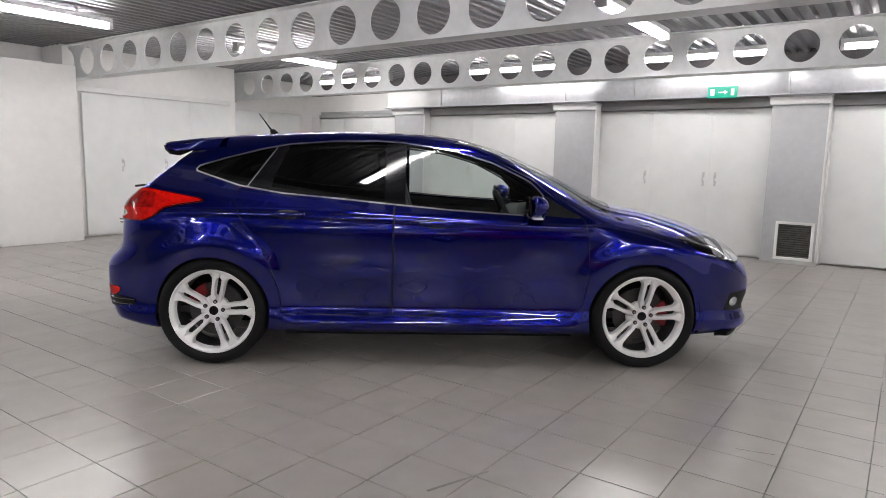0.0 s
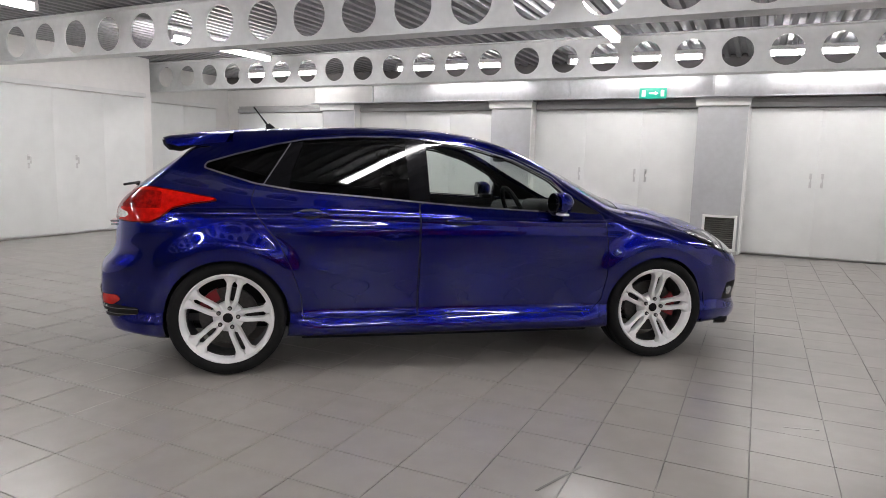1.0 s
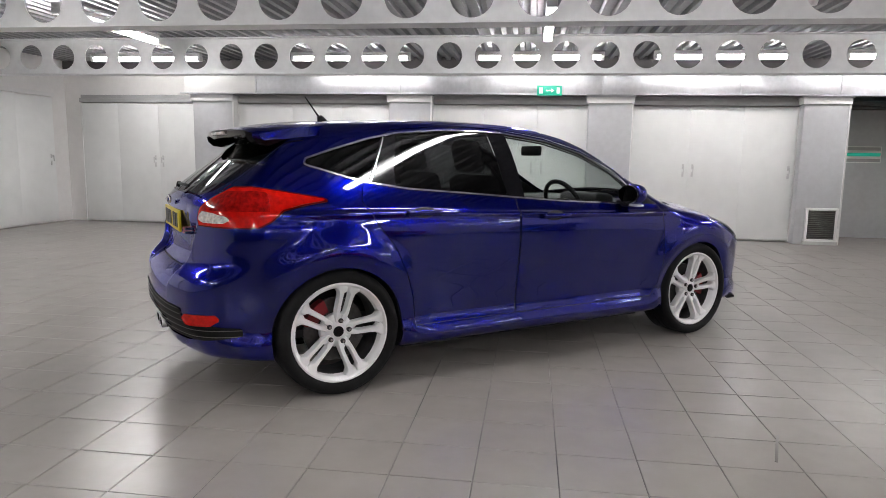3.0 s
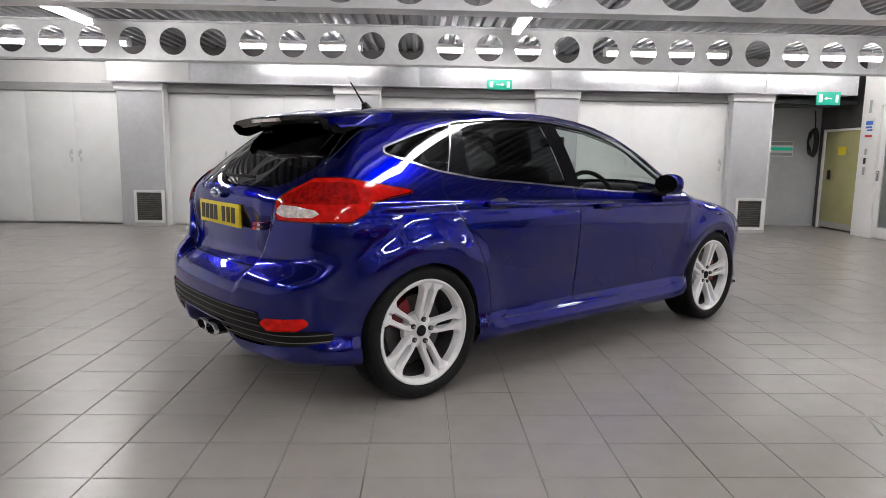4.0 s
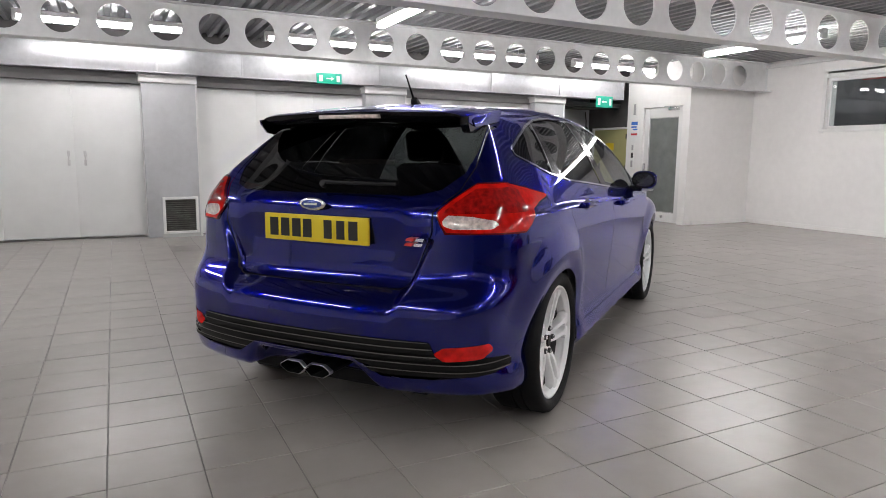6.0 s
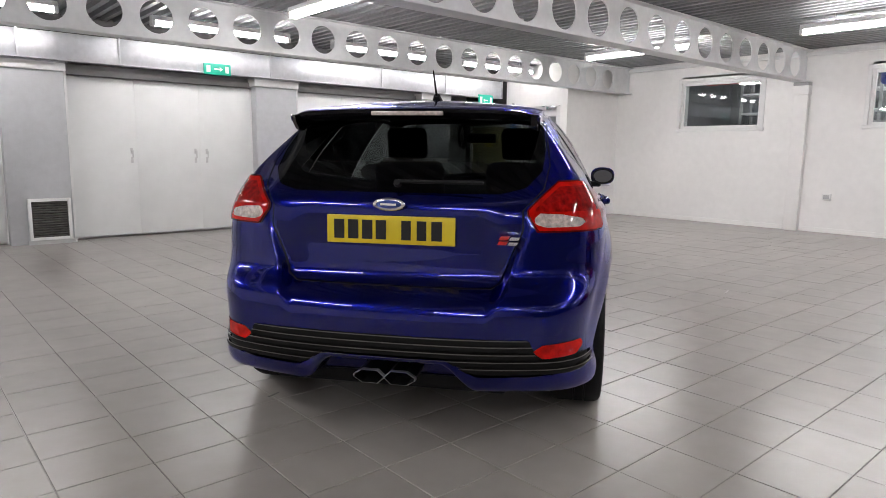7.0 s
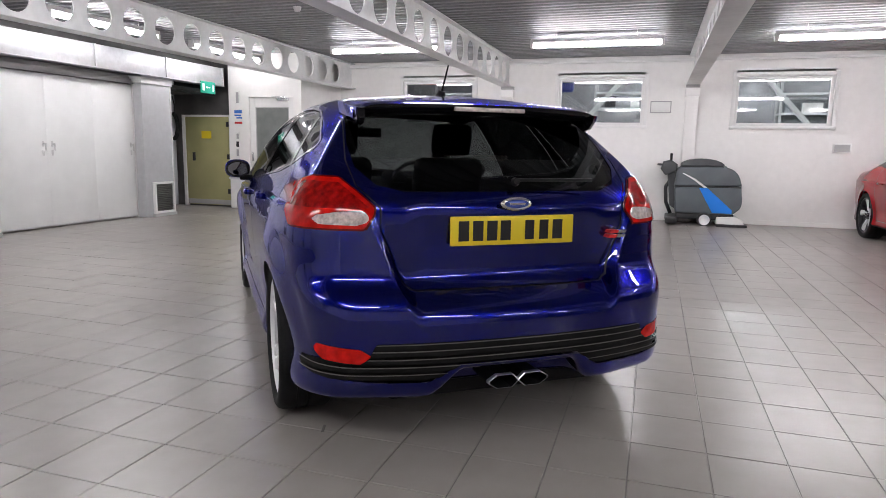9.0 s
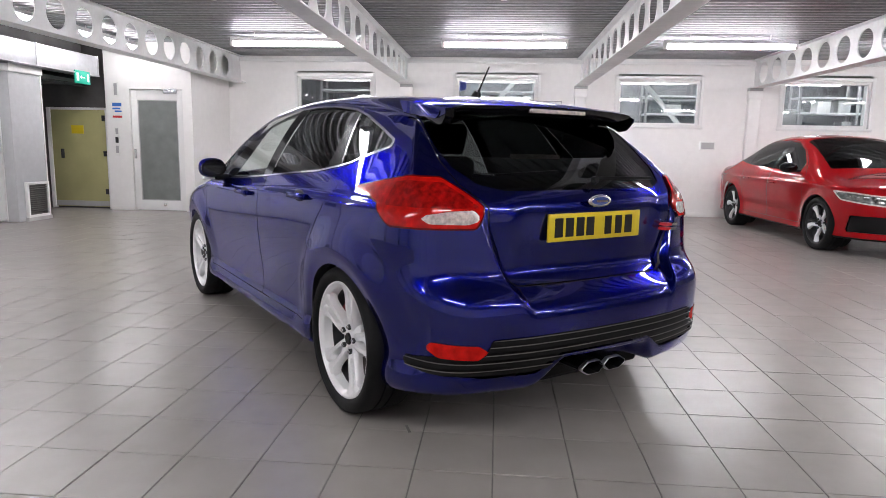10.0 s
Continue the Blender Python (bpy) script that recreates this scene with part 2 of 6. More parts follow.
# pillars along the north wall, each with a low vent
def pillar(x0, x1):
    p = empty("pillar", ((x0 + x1) / 2, 9.86, 0))
    w = (x1 - x0) / 2
    boxpart("shaft", (-w, w, -0.12, 0.14, 0, 2.09), M_PILLAR, p, bevel=0.006)
    boxpart("cap", (-w - 0.03, w + 0.02, -0.16, 0.14, 2.09, 2.19), M_TRIM, p, "white boxed cap", bevel=0.008)
    boxpart("cap_flashing", (-w - 0.05, w + 0.04, -0.175, 0.14, 2.185, 2.205), M_DUCT, p)
    boxpart("corner_strip", (w - 0.004, w + 0.022, -0.128, 0.10, 0, 2.09), M_TRIM, p, "pale corner strip")
    return tagged(p, "grey painted boxed pillar with white cap", "pillar", "pillars along the wall", "structure")


def vent(x0, x1, y):
    v = empty("wall_vent", ((x0 + x1) / 2, y, 0))
    w = (x1 - x0) / 2
    bm = B()
    for d in ((-w, -w + 0.035, 0.05, 0.556), (w - 0.035, w, 0.05, 0.556), (-w + 0.035, w - 0.035, 0.521, 0.556), (-w + 0.035, w - 0.035, 0.05, 0.085)):
        box(bm, d[0], d[1], -0.05, 0.0, d[2], d[3], 0.003)
    part("frame", bm, M_TRIM, v, "white metal frame", 40)
    boxpart("backing", (-w + 0.035, w - 0.035, -0.012, 0.0, 0.085, 0.521), M_DARK, v)
    n = 15
    for i in range(n):
        z = 0.098 + i * (0.412 / (n - 1))
        s = B()
        box(s, -w + 0.036, w - 0.036, -0.032, -0.014, z - 0.009, z + 0.006, 0, Matrix.Translation((0, -0.023, z)) @ pose(0, 0, 0, 35) @ Matrix.Translation((0, 0.023, -z)))
        part("slat", s, M_GRILLE, v)
    boxpart("plinth", (-w - 0.02, w + 0.02, -0.055, 0.0, 0, 0.05), M_BASE, v)
    return tagged(v, "dark louvred vent in a white frame", "vent", "vents on the pillars")


PILLARS = ((-7.11, -6.41), (-3.75, -3.07), (-0.59, 0.07), (2.55, 3.18))
for a, b in PILLARS:
    pillar(a, b)
    vent(b - 0.49, b - 0.03, 9.735)


# tall cupboard doors between the pillars
def handle_set(parent, x, y, z, sgn=1):
    for dz in (0.06, -0.06):
        bm = B()
        box(bm, x - 0.016, x + 0.016, y - 0.008, y, z + dz - 0.038, z + dz + 0.038, 0.004)
        part("escutcheon", bm, M_HANDLE, parent, "", 40)
    bm = B()
    cyl(bm, (x, y - 0.008, z + 0.06), (x, y - 0.05, z + 0.06), 0.009, seg=12)
    box(bm, x - 0.008, x + 0.008, y - 0.06, y - 0.045, z - 0.03, z + 0.07, 0.004)
    part("handle", bm, M_HANDLE, parent, "steel pull handle", 40)


def leaf(x0, x1, y, handles, z0=0.03, z1=2.06, axis="x"):
    """one tall flush cupboard door leaf"""
    d = empty("cupboard_door", (x0, y, 0) if axis == "x" else (y, x0, 0), 0 if axis == "x" else 90)
    w = x1 - x0
    boxpart("door_panel", (0.0, w, -0.022, 0.022, z0, z1), M_DOOR, d, bevel=0.0018)
    for hx in handles:
        handle_set(d, hx if hx > 0 else w + hx, -0.022, 1.08)
    return tagged(d, "tall flush off-white cupboard door", "door", "cupboard doors along the walls")


YD = 9.93
for (a, b), splits in zip(BAYS, (((0.0, 0.32, []), (0.32, 0.66, [-0.07]), (0.66, 1.0, [0.07])),
                                 ((0.0, 0.36, [-0.07]), (0.36, 0.685, [-0.07]), (0.685, 1.0, [0.12])),
                                 ((0.0, 0.335, [-0.07]), (0.335, 0.68, [-0.07]), (0.68, 1.0, [0.09])),
                                 ((0.0, 0.36, [-0.07]), (0.36, 0.68, [0.07]), (0.68, 1.0, [-0.07])))):
    w = b - a
    for u, v, hs in splits:
        leaf(a + u * w + (0.0 if u > 0 else 0.02), a + v * w - (0.0 if v < 1 else 0.02), YD, hs)
    fr = B()
    box(fr, a, a + 0.018, 9.90, 9.985, 0, 2.06)
    box(fr, b - 0.018, b, 9.90, 9.985, 0, 2.06)
    structure("trim_door_frame", fr, M_TRIM, "white door frame", "trim")
    li = B()
    box(li, a, b, 9.885, 9.985, 2.075, 2.15, 0.004)
    box(li, a, b, 9.93, 9.985, 2.15, 2.205)
    structure("trim_lintel", li, M_LINTEL, "grey steel lintel over the doors", "trim", 40)

# doors on the west wall, which steps forward past a deep plaster pier
XS = -9.02
structure("wall_step", box(B(), X0, XS, 4.62, 7.55, 0, 3.1, 0.004), M_WALL, "white painted wall that steps forward", "wall", 40)
for a, b, face, hs in ((4.84, 5.80, XS, [0.57]), (5.80, 6.61, XS, [0.33]), (6.61, 7.36, XS, []), (7.92, 8.78, X0, [0.06]), (8.78, 9.60, X0, [-0.10])):
    d = leaf(-b, -a, 0, hs, 0.03, 2.12)
    d.matrix_basis = pose(face + 0.03, b, 0, 0, 0, -90) @ pose(0, 0, 0, 0, 0, 180) @ pose(-(b - a), 0, 0)
structure("wall_pier", box(B(), X0, -8.64, 3.25, 4.62, 0, 2.45, 0.006), M_WALL, "deep white plaster pier", "wall", 40)
bm = B()
box(bm, XS, XS + 0.05, 4.78, 7.42, 2.14, 2.21)
box(bm, X0, X0 + 0.05, 7.85, 9.66, 2.14, 2.21)
structure("trim_west_head", bm, M_TRIM, "white door head trim", "trim")

# shade between the back-row lamps, put into the colour of a thin dark panel
structure("trim_upper_wall", box(B(), X0, 4.56, 9.975, 9.998, 2.54, 3.1), M_RECESS, "dark strip above the duct with shade put into its colour", "trim")

# galvanised duct casing over the north doors, in sections
duct = empty("duct", (0, 0, 0))
cuts = [-7.2, -5.95, -3.55, -2.45, -0.4, 1.6, 3.0, 4.45]
for a, b in zip(cuts, cuts[1:]):
    bm = box(B(), a + 0.003, b - 0.003, 9.63, 9.98, 2.22, 2.53, 0.006)
    part("duct_section", bm, M_TRIM if a == -7.2 else M_DUCT, duct, "white painted end box" if a == -7.2 else "", 40)
    boxpart("duct_flange", (b - 0.012, b + 0.012, 9.618, 9.98, 2.212, 2.538), M_DUCT, duct)
boxpart("duct_lip", (-7.26, 4.45, 9.60, 9.65, 2.205, 2.22), M_DUCT, duct)
tagged(duct, "galvanised steel duct casing with patchy sheen", "duct", kind="structure")


# cellular steel beams along x
def beam(y, phase, s):
    b = empty("steel_beam", (0, y, 0))
    x0, x1 = X0 - 0.02, X1 + 0.02
    zc, r, z0, z1, th = 2.53, 0.168 * s / 0.5, BEAM_Z0 + 0.014, BEAM_Z1 - 0.014, 0.007
    seg = 28
    bm = B()
    c = x0 + ((phase - x0) % s)
    centres = []
    while c + s / 2 <= x1:
        if c - s / 2 >= x0:
            centres.append(c)
        c += s
    for yy in (-th, th):
        for c in centres:
            ring, rim = [], []
            for i in range(seg):
                an = 2 * math.pi * (i + 0.5) / seg
                ux, uz = math.cos(an), math.sin(an)
                ring.append(bm.verts.new((c + r * ux, yy, zc + r * uz)))
                hx = s / 2 / abs(ux)
                hz = ((z1 - zc) if uz > 0 else (zc - z0)) / max(abs(uz), 1e-6)
                d = min(hx, hz)
                rim.append(bm.verts.new((c + d * ux, yy, zc + d * uz)))
            for i in range(seg):
                j = (i + 1) % seg
                bm.faces.new((ring[i], ring[j], rim[j], rim[i]))
                if abs(rim[i].co.x - rim[j].co.x) > 1e-5 and abs(rim[i].co.z - rim[j].co.z) > 1e-5:
                    cx = c + s / 2 * (1 if ux_sign(rim[i].co.x + rim[j].co.x - 2 * c) else -1)
                    cz = z1 if rim[i].co.z + rim[j].co.z > 2 * zc else z0
                    bm.faces.new((rim[i], rim[j], bm.verts.new((cx, yy, cz))))
    # walls of the holes
    for c in centres:
        a, d = [], []
        for i in range(seg):
            an = 2 * math.pi * (i + 0.5) / seg
            a.append(bm.verts.new((c + r * math.cos(an), -th, zc + r * math.sin(an))))
            d.append(bm.verts.new((c + r * math.cos(an), th, zc + r * math.sin(an))))
        for i in range(seg):
            bm.faces.new((a[i], a[(i + 1) % seg], d[(i + 1) % seg], d[i]))
    box(bm, x0, centres[0] - s / 2, -th, th, z0, z1)
    box(bm, centres[-1] + s / 2, x1, -th, th, z0, z1)
    part("web", bm, M_BEAM, b, "white web with round holes")
    boxpart("bottom_flange", (x0, x1, -0.105, 0.105, BEAM_Z0, BEAM_Z0 + 0.014), M_BEAM, b)
    boxpart("top_flange", (x0, x1, -0.085, 0.085, BEAM_Z1 - 0.014, BEAM_Z1), M_BEAM, b)
    return tagged(b, "white painted cellular steel beam with round web holes", "beam", "ceiling beams", "structure")


def ux_sign(v):
    return v > 0


for y, ph, pitch in zip(BEAM_Y, (-0.06, 0.216, 0.05, 0.0, 0.1, 0.06), (0.497, 0.545, 0.52, 0.52, 0.52, 0.52)):
    beam(y, ph, pitch)
# packing where the far beam meets the west pier
structure("trim_beam_plate", box(B(), X0 - 0.01, X0 + 0.05, 7.72, 8.02, 2.27, 2.775), M_LINTEL, "grey end plate of the beam", "trim")

# columns under the beam ends on the east wall
for y in BEAM_Y[1:]:
    c = empty("wall_column", (X1, y, 0))
    boxpart("shaft", (-0.10, 0.0, -0.10, 0.10, 0, 2.10), M_WALL, c, bevel=0.006)
    boxpart("bearing", (-0.125, 0.0, -0.115, 0.115, 2.10, 2.24), M_WALL, c, "white painted bearing block", bevel=0.006)
    boxpart("bearing_plate", (-0.14, 0.0, -0.11, 0.11, 2.24, 2.29), M_LINTEL, c)
    tagged(c, "white painted wall column under a beam", "column", "columns under the beams", "structure")

# skirting lines
bm = B()
box(bm, X1 - 0.012, X1, Y0, 8.1, 0, 0.07)
box(bm, 4.72, X1, 8.088, 8.1, 0, 0.07)
structure("baseboard", bm, M_WALL, "low white skirting", "baseboard")


# windows in the east wall
def window(i, a, b):
    w = tagged(empty("window_%d" % i, (X1, (a + b) / 2, 0)), "small high window in a white frame", "window", kind="structure")
    h = (b - a) / 2
    z0, z1 = WIN_Z
    bm = B()
    for d in ((-h, -h + 0.05, z0, z1), (h - 0.05, h, z0, z1), (-h + 0.05, h - 0.05, z1 - 0.05, z1), (-h + 0.05, h - 0.05, z0, z0 + 0.05)):
        box(bm, 0.02, 0.09, d[0], d[1], d[2], d[3], 0.004)
    part("window_frame", bm, M_TRIM, w, "white frame", 40)
    bm = B()
    for d in ((-h - 0.06, -h, z0 - 0.06, z1 + 0.07), (h, h + 0.06, z0 - 0.06, z1 + 0.07), (-h, h, z1, z1 + 0.07)):
        box(bm, -0.015, 0.004, d[0], d[1], d[2], d[3], 0.003)
    part("architrave", bm, M_TRIM, w, "", 40)
    boxpart("window_sill", (-0.035, 0.02, -h - 0.07, h + 0.07, z0 - 0.045, z0), M_TRIM, w, bevel=0.004)
    boxpart("pane", (0.05, 0.056, -h + 0.05, h - 0.05, z0 + 0.05, z1 - 0.05), M_PANE, w).visible_shadow = False
    boxpart("upper_rail", (0.0, 0.03, -h, h, z1 + 0.07, z1 + 0.10), M_LINTEL, w, "thin grey drip rail")


for i, (a, b) in enumerate(WIN_Y):
    window(i + 1, a, b)

# diagonal steel braces behind the windows
for y, s in ((3.05, 1), (0.1, -1), (-6.2, 1)):
    bm = B()
    box(bm, -0.03, 0.03, -0.9, 0.9, -0.04, 0.04, 0.004)
    br = part("diagonal_brace", bm, M_BEAM, None, "", 40)
    br.matrix_basis = pose(X1 + 0.22, y, 2.05, -48 * s)
    tagged(br, "white painted diagonal steel brace behind the window", "brace", "braces behind the windows", "structure")

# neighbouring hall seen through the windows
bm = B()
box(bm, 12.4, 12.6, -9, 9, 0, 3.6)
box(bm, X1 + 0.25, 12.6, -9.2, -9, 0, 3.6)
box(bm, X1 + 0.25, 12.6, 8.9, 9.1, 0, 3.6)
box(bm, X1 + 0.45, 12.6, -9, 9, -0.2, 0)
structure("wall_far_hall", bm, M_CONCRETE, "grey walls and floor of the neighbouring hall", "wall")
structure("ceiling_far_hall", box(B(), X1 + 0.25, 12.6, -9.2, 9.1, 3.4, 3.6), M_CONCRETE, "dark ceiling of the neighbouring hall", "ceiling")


# fluorescent lamps
def lamp_fitting(length, name="ceiling_lamp", glow=M_TUBE):
    l = empty(name)
    h = length / 2
    bm = B()
    box(bm, -0.05, 0.05, -h, h, 0.03, 0.085, 0.008)
    part("lamp_body", bm, M_LAMPBODY, l, "white enamelled spine", 40)
    for e in (-h + 0.02, h - 0.02):
        boxpart("lamp_end", (-0.05, 0.05, e - 0.02, e + 0.02, -0.033, 0.03), M_LAMPBODY, l)
    bm = B()
    box(bm, -0.045, 0.045, -h + 0.04, h - 0.04, -0.030, 0.028, 0.018)
    part("diffuser", bm, glow, l, "glowing white diffuser", 60)
    for e in (-h * 0.6, h * 0.6):
        part("hanger", cyl(B(), (0, e, 0.085), (0, e, 0.165), 0.006, seg=8), M_LAMPBODY, l)
    return tagged(l, "white fluorescent batten with glowing diffuser hung from the deck", "lamp", "ceiling lamps")


proto = None
for x in (3.6, -1.3, -6.25):
    for y in (6.10 if x > 0 else 6.38, 2.97, -0.16, -3.3, -6.4):
        m = pose(x, y, 2.625)
        if proto is None:
            proto = lamp_fitting(1.8)
            proto.matrix_basis = m
        else:
            copy_thing(proto, m)
# back row: same fitting, strength lowered so the duct does not over-expose
dimmed = None
for x in (-7.4, -4.15, -1.38, 1.1, 3.6):
    m = pose(x, 8.9, 2.65, 0, 0, 90)
    if dimmed is None:
        dimmed = lamp_fitting(1.8, glow=M_TUBELOW)
        dimmed.matrix_basis = m
    else:
        copy_thing(dimmed, m)
for x, y in ((9.2, 4.5), (9.2, 1.2), (9.2, -2.2), (9.2, -5.5), (11.2, 3.0), (11.2, -0.6), (11.2, -4.0), (7.6, 6.3), (7.6, 0.2), (7.6, -3.4)):
    copy_thing(proto, pose(x, y, 2.95))


# exit signs
def exit_sign(x, y, z, flip, h=0.075):
    s = empty("exit_sign", (x, y, z))
    boxpart("sign_panel", (-0.19, 0.19, -0.02, 0.0, -h, h), M_GREEN, s, "green panel", bevel=0.004)
    k = -1 if flip else 1
    boxpart("doorway_pictogram", (-0.155, -0.10, -0.024, -0.02, -0.6 * h, 0.6 * h), M_SIGNWHITE, s, "white doorway shape")
    boxpart("figure_pictogram", (0.11, 0.155, -0.024, -0.02, -0.6 * h, 0.6 * h), M_SIGNWHITE, s, "white doorway shape")
    bm = B()
    v = [bm.verts.new((k * x, -0.024, z)) for x, z in ((-0.05, -0.010), (0.03, -0.010), (0.03, -0.03), (0.075, 0.0), (0.03, 0.03), (0.03, 0.010), (-0.05, 0.010))]
    bm.faces.new(v)
    part("arrow_pictogram", bm, M_SIGNWHITE, s, "white arrow")
    tagged(s, "green emergency exit sign with white arrow", "exit sign", "exit signs")


exit_sign(-1.207, 9.618, 2.265, False)
exit_sign(3.99, 9.618, 2.15, True, 0.10)

# ---------------- cars: a shell carved from three views, then cut into panels ----------------
def curve(*pts):
    """smooth monotone curve through (a, b) pairs, as a dense table"""
    x, y = np.array([p[0] for p in pts], float), np.array([p[1] for p in pts], float)
    h = np.diff(x)
    s = np.diff(y) / h
    m = np.zeros_like(x)
    m[0], m[-1] = s[0], s[-1]
    for i in range(1, len(x) - 1):
        if s[i - 1] * s[i] > 0:
            w1, w2 = 2 * h[i] + h[i - 1], h[i] + 2 * h[i - 1]
            m[i] = (w1 + w2) / (w1 / s[i - 1] + w2 / s[i])
    xs = np.linspace(x[0], x[-1], 1500)
    i = np.clip(np.searchsorted(x, xs, side="right") - 1, 0, len(x) - 2)
    t = (xs - x[i]) / h[i]
    ys = ((2 * t**3 - 3 * t**2 + 1) * y[i] + (t**3 - 2 * t**2 + t) * h[i] * m[i] + (-2 * t**3 + 3 * t**2) * y[i + 1] + (t**3 - t**2) * h[i] * m[i + 1])
    k = np.ones(61) / 61
    ys = np.convolve(np.pad(ys, 30, mode="edge"), k, mode="valid")
    return lambda v: np.interp(v, xs, ys)


def smax(a, b, k):
    h = np.clip(0.5 + 0.5 * (a - b) / k, 0, 1)
    return b + (a - b) * h + k * h * (1 - h)


def step(a, b, v):
    t = np.clip((v - a) / (b - a), 0, 1)
    return t * t * (3 - 2 * t)


def bump1(v, c, w):
    return np.exp(-((v - c) / w) ** 2)


def surface_nets(F, lo, hi, h):
    """closed quad surface of F = 0, its points pulled onto the surface"""
    n = [int(round((b - a) / h)) + 1 for a, b in zip(lo, hi)]
    ax = [a + h * np.arange(k) for a, k in zip(lo, n)]
    G = np.empty(n, dtype=np.float32)
    Yg, Zg = np.meshgrid(ax[1], ax[2], indexing="ij")
    for i, xv in enumerate(ax[0]):
        G[i] = F(np.full_like(Yg, xv), Yg, Zg)
    neg = G < 0
    cells = np.zeros([k - 1 for k in n], dtype=np.int8)
    for dx in (0, 1):
        for dy in (0, 1):
            for dz in (0, 1):
                cells += neg[dx:n[0] - 1 + dx, dy:n[1] - 1 + dy, dz:n[2] - 1 + dz]
    act = (cells > 0) & (cells < 8)
    idx = np.full(act.shape, -1, dtype=np.int64)
    ijk = np.argwhere(act)
    idx[act] = np.arange(len(ijk))
    P = np.array(lo) + (ijk + 0.5) * h
    quads = []
    for d in range(3):
        a, b = [(1, 2), (2, 0), (0, 1)][d]
        s0, s1 = [slice(None)] * 3, [slice(None)] * 3
        s0[d], s1[d] = slice(0, n[d] - 1), slice(1, n[d])
        cross = neg[tuple(s0)] != neg[tuple(s1)]
        inside_first = neg[tuple(s0)]
        e = np.argwhere(cross)
        e = e[(e[:, a] > 0) & (e[:, b] > 0) & (e[:, a] < n[a] - 1) & (e[:, b] < n[b] - 1)]
        off = []
        for da, db in ((1, 1), (0, 1), (0, 0), (1, 0)):
            c = e.copy()
            c[:, a] -= da
            c[:, b] -= db
            off.append(idx[c[:, 0], c[:, 1], c[:, 2]])
        q = np.stack(off, 1)
        flip = ~inside_first[e[:, 0], e[:, 1], e[:, 2]]
        q[flip] = q[flip][:, ::-1]
        quads.append(q)
    Q = np.concatenate(quads)
    Q = Q[(Q >= 0).all(1)]

    def grad(P):
        e = 0.004
        g = np.empty_like(P)
        for k in range(3):
            p, q = P.copy(), P.copy()
            p[:, k] += e
            q[:, k] -= e
            g[:, k] = (F(*p.T) - F(*q.T)) / (2 * e)
        return g
    for it in range(4):
        if it in (1, 2):
            S, c = np.zeros_like(P), np.zeros(len(P))
            for i in range(4):
                for j in ((i + 1) % 4, (i + 3) % 4):
                    np.add.at(S, Q[:, i], P[Q[:, j]])
                    np.add.at(c, Q[:, i], 1)
            P = 0.5 * P + 0.5 * S / np.maximum(c, 1)[:, None]
        for _ in range(2):
            g = grad(P)
            f = F(*P.T)
            P = P - np.clip(f / np.maximum((g * g).sum(1), 0.05), -h, h)[:, None] * g
    T = np.concatenate([Q[:, [0, 1, 2]], Q[:, [0, 2, 3]]])
    return P, T, grad


class Shell:
    """triangles of a car's skin, from which panels are cut along smooth outlines"""

    def __init__(self, F, lo, hi, h):
        self.V, self.T, self.grad = surface_nets(F, lo, hi, h)

    def cut(self, T, f):
        """splits triangles T along f = 0: those with f < 0, and the rest"""
        v = f(*self.V.T)
        v = np.where(np.abs(v) < 1e-7, 1e-7, v)
        s = v[T] < 0
        n = s.sum(1)
        inside, outside = [T[n == 3]], [T[n == 0]]
        for want, one_in in ((1, True), (2, False)):
            X, sx = T[n == want], s[n == want]
            if not len(X):
                continue
            lone = np.argmax(sx if one_in else ~sx, axis=1)
            r = np.arange(len(X))
            a, b, c = X[r, lone], X[r, (lone + 1) % 3], X[r, (lone + 2) % 3]
            ab, ac = self.mid(a, b, v), self.mid(a, c, v)
            v = np.concatenate([v, np.zeros(len(self.V) - len(v))])
            tri = np.stack([a, ab, ac], 1)
            two = np.concatenate([np.stack([ab, b, c], 1), np.stack([ab, c, ac], 1)])
            (inside if one_in else outside).append(tri)
            (outside if one_in else inside).append(two)
        return np.concatenate(inside), np.concatenate(outside)

    def mid(self, a, b, v):
        lo, hi = np.minimum(a, b), np.maximum(a, b)
        key, inv = np.unique(lo * 10_000_000 + hi, return_inverse=True)
        i, j = key // 10_000_000, key % 10_000_000
        t = (v[i] / (v[i] - v[j]))[:, None]
        base = len(self.V)
        self.V = np.concatenate([self.V, self.V[i] * (1 - t) + self.V[j] * t])
        return base + inv.reshape(-1)

    def mesh(self, T, name, material, offset=0.0):
        used, inv = np.unique(T, return_inverse=True)
        P = self.V[used]
        g = self.grad(P)
        N = g / np.linalg.norm(g, axis=1, keepdims=True)
        me = bpy.data.meshes.new(name)
        F = inv.reshape(-1, 3)
        good = (F[:, 0] != F[:, 1]) & (F[:, 1] != F[:, 2]) & (F[:, 0] != F[:, 2])
        me.from_pydata((P + offset * N).tolist(), [], F[good].tolist())
        me.materials.append(material)
        me.shade_smooth()
        me.normals_split_custom_set_from_vertices(N.tolist())
        return me

    def band(self, T, f, w):
        """the strip of T with |f| < w, and the rest"""
        low, high = self.cut(T, lambda x, y, z: f(x, y, z) - w)
        low, strip = self.cut(low, lambda x, y, z: f(x, y, z) + w)
        return strip, np.concatenate([low, high])

    def side(self, T, sign):
        y = self.V[T][:, :, 1].mean(1)
        return T[y * sign > 0]


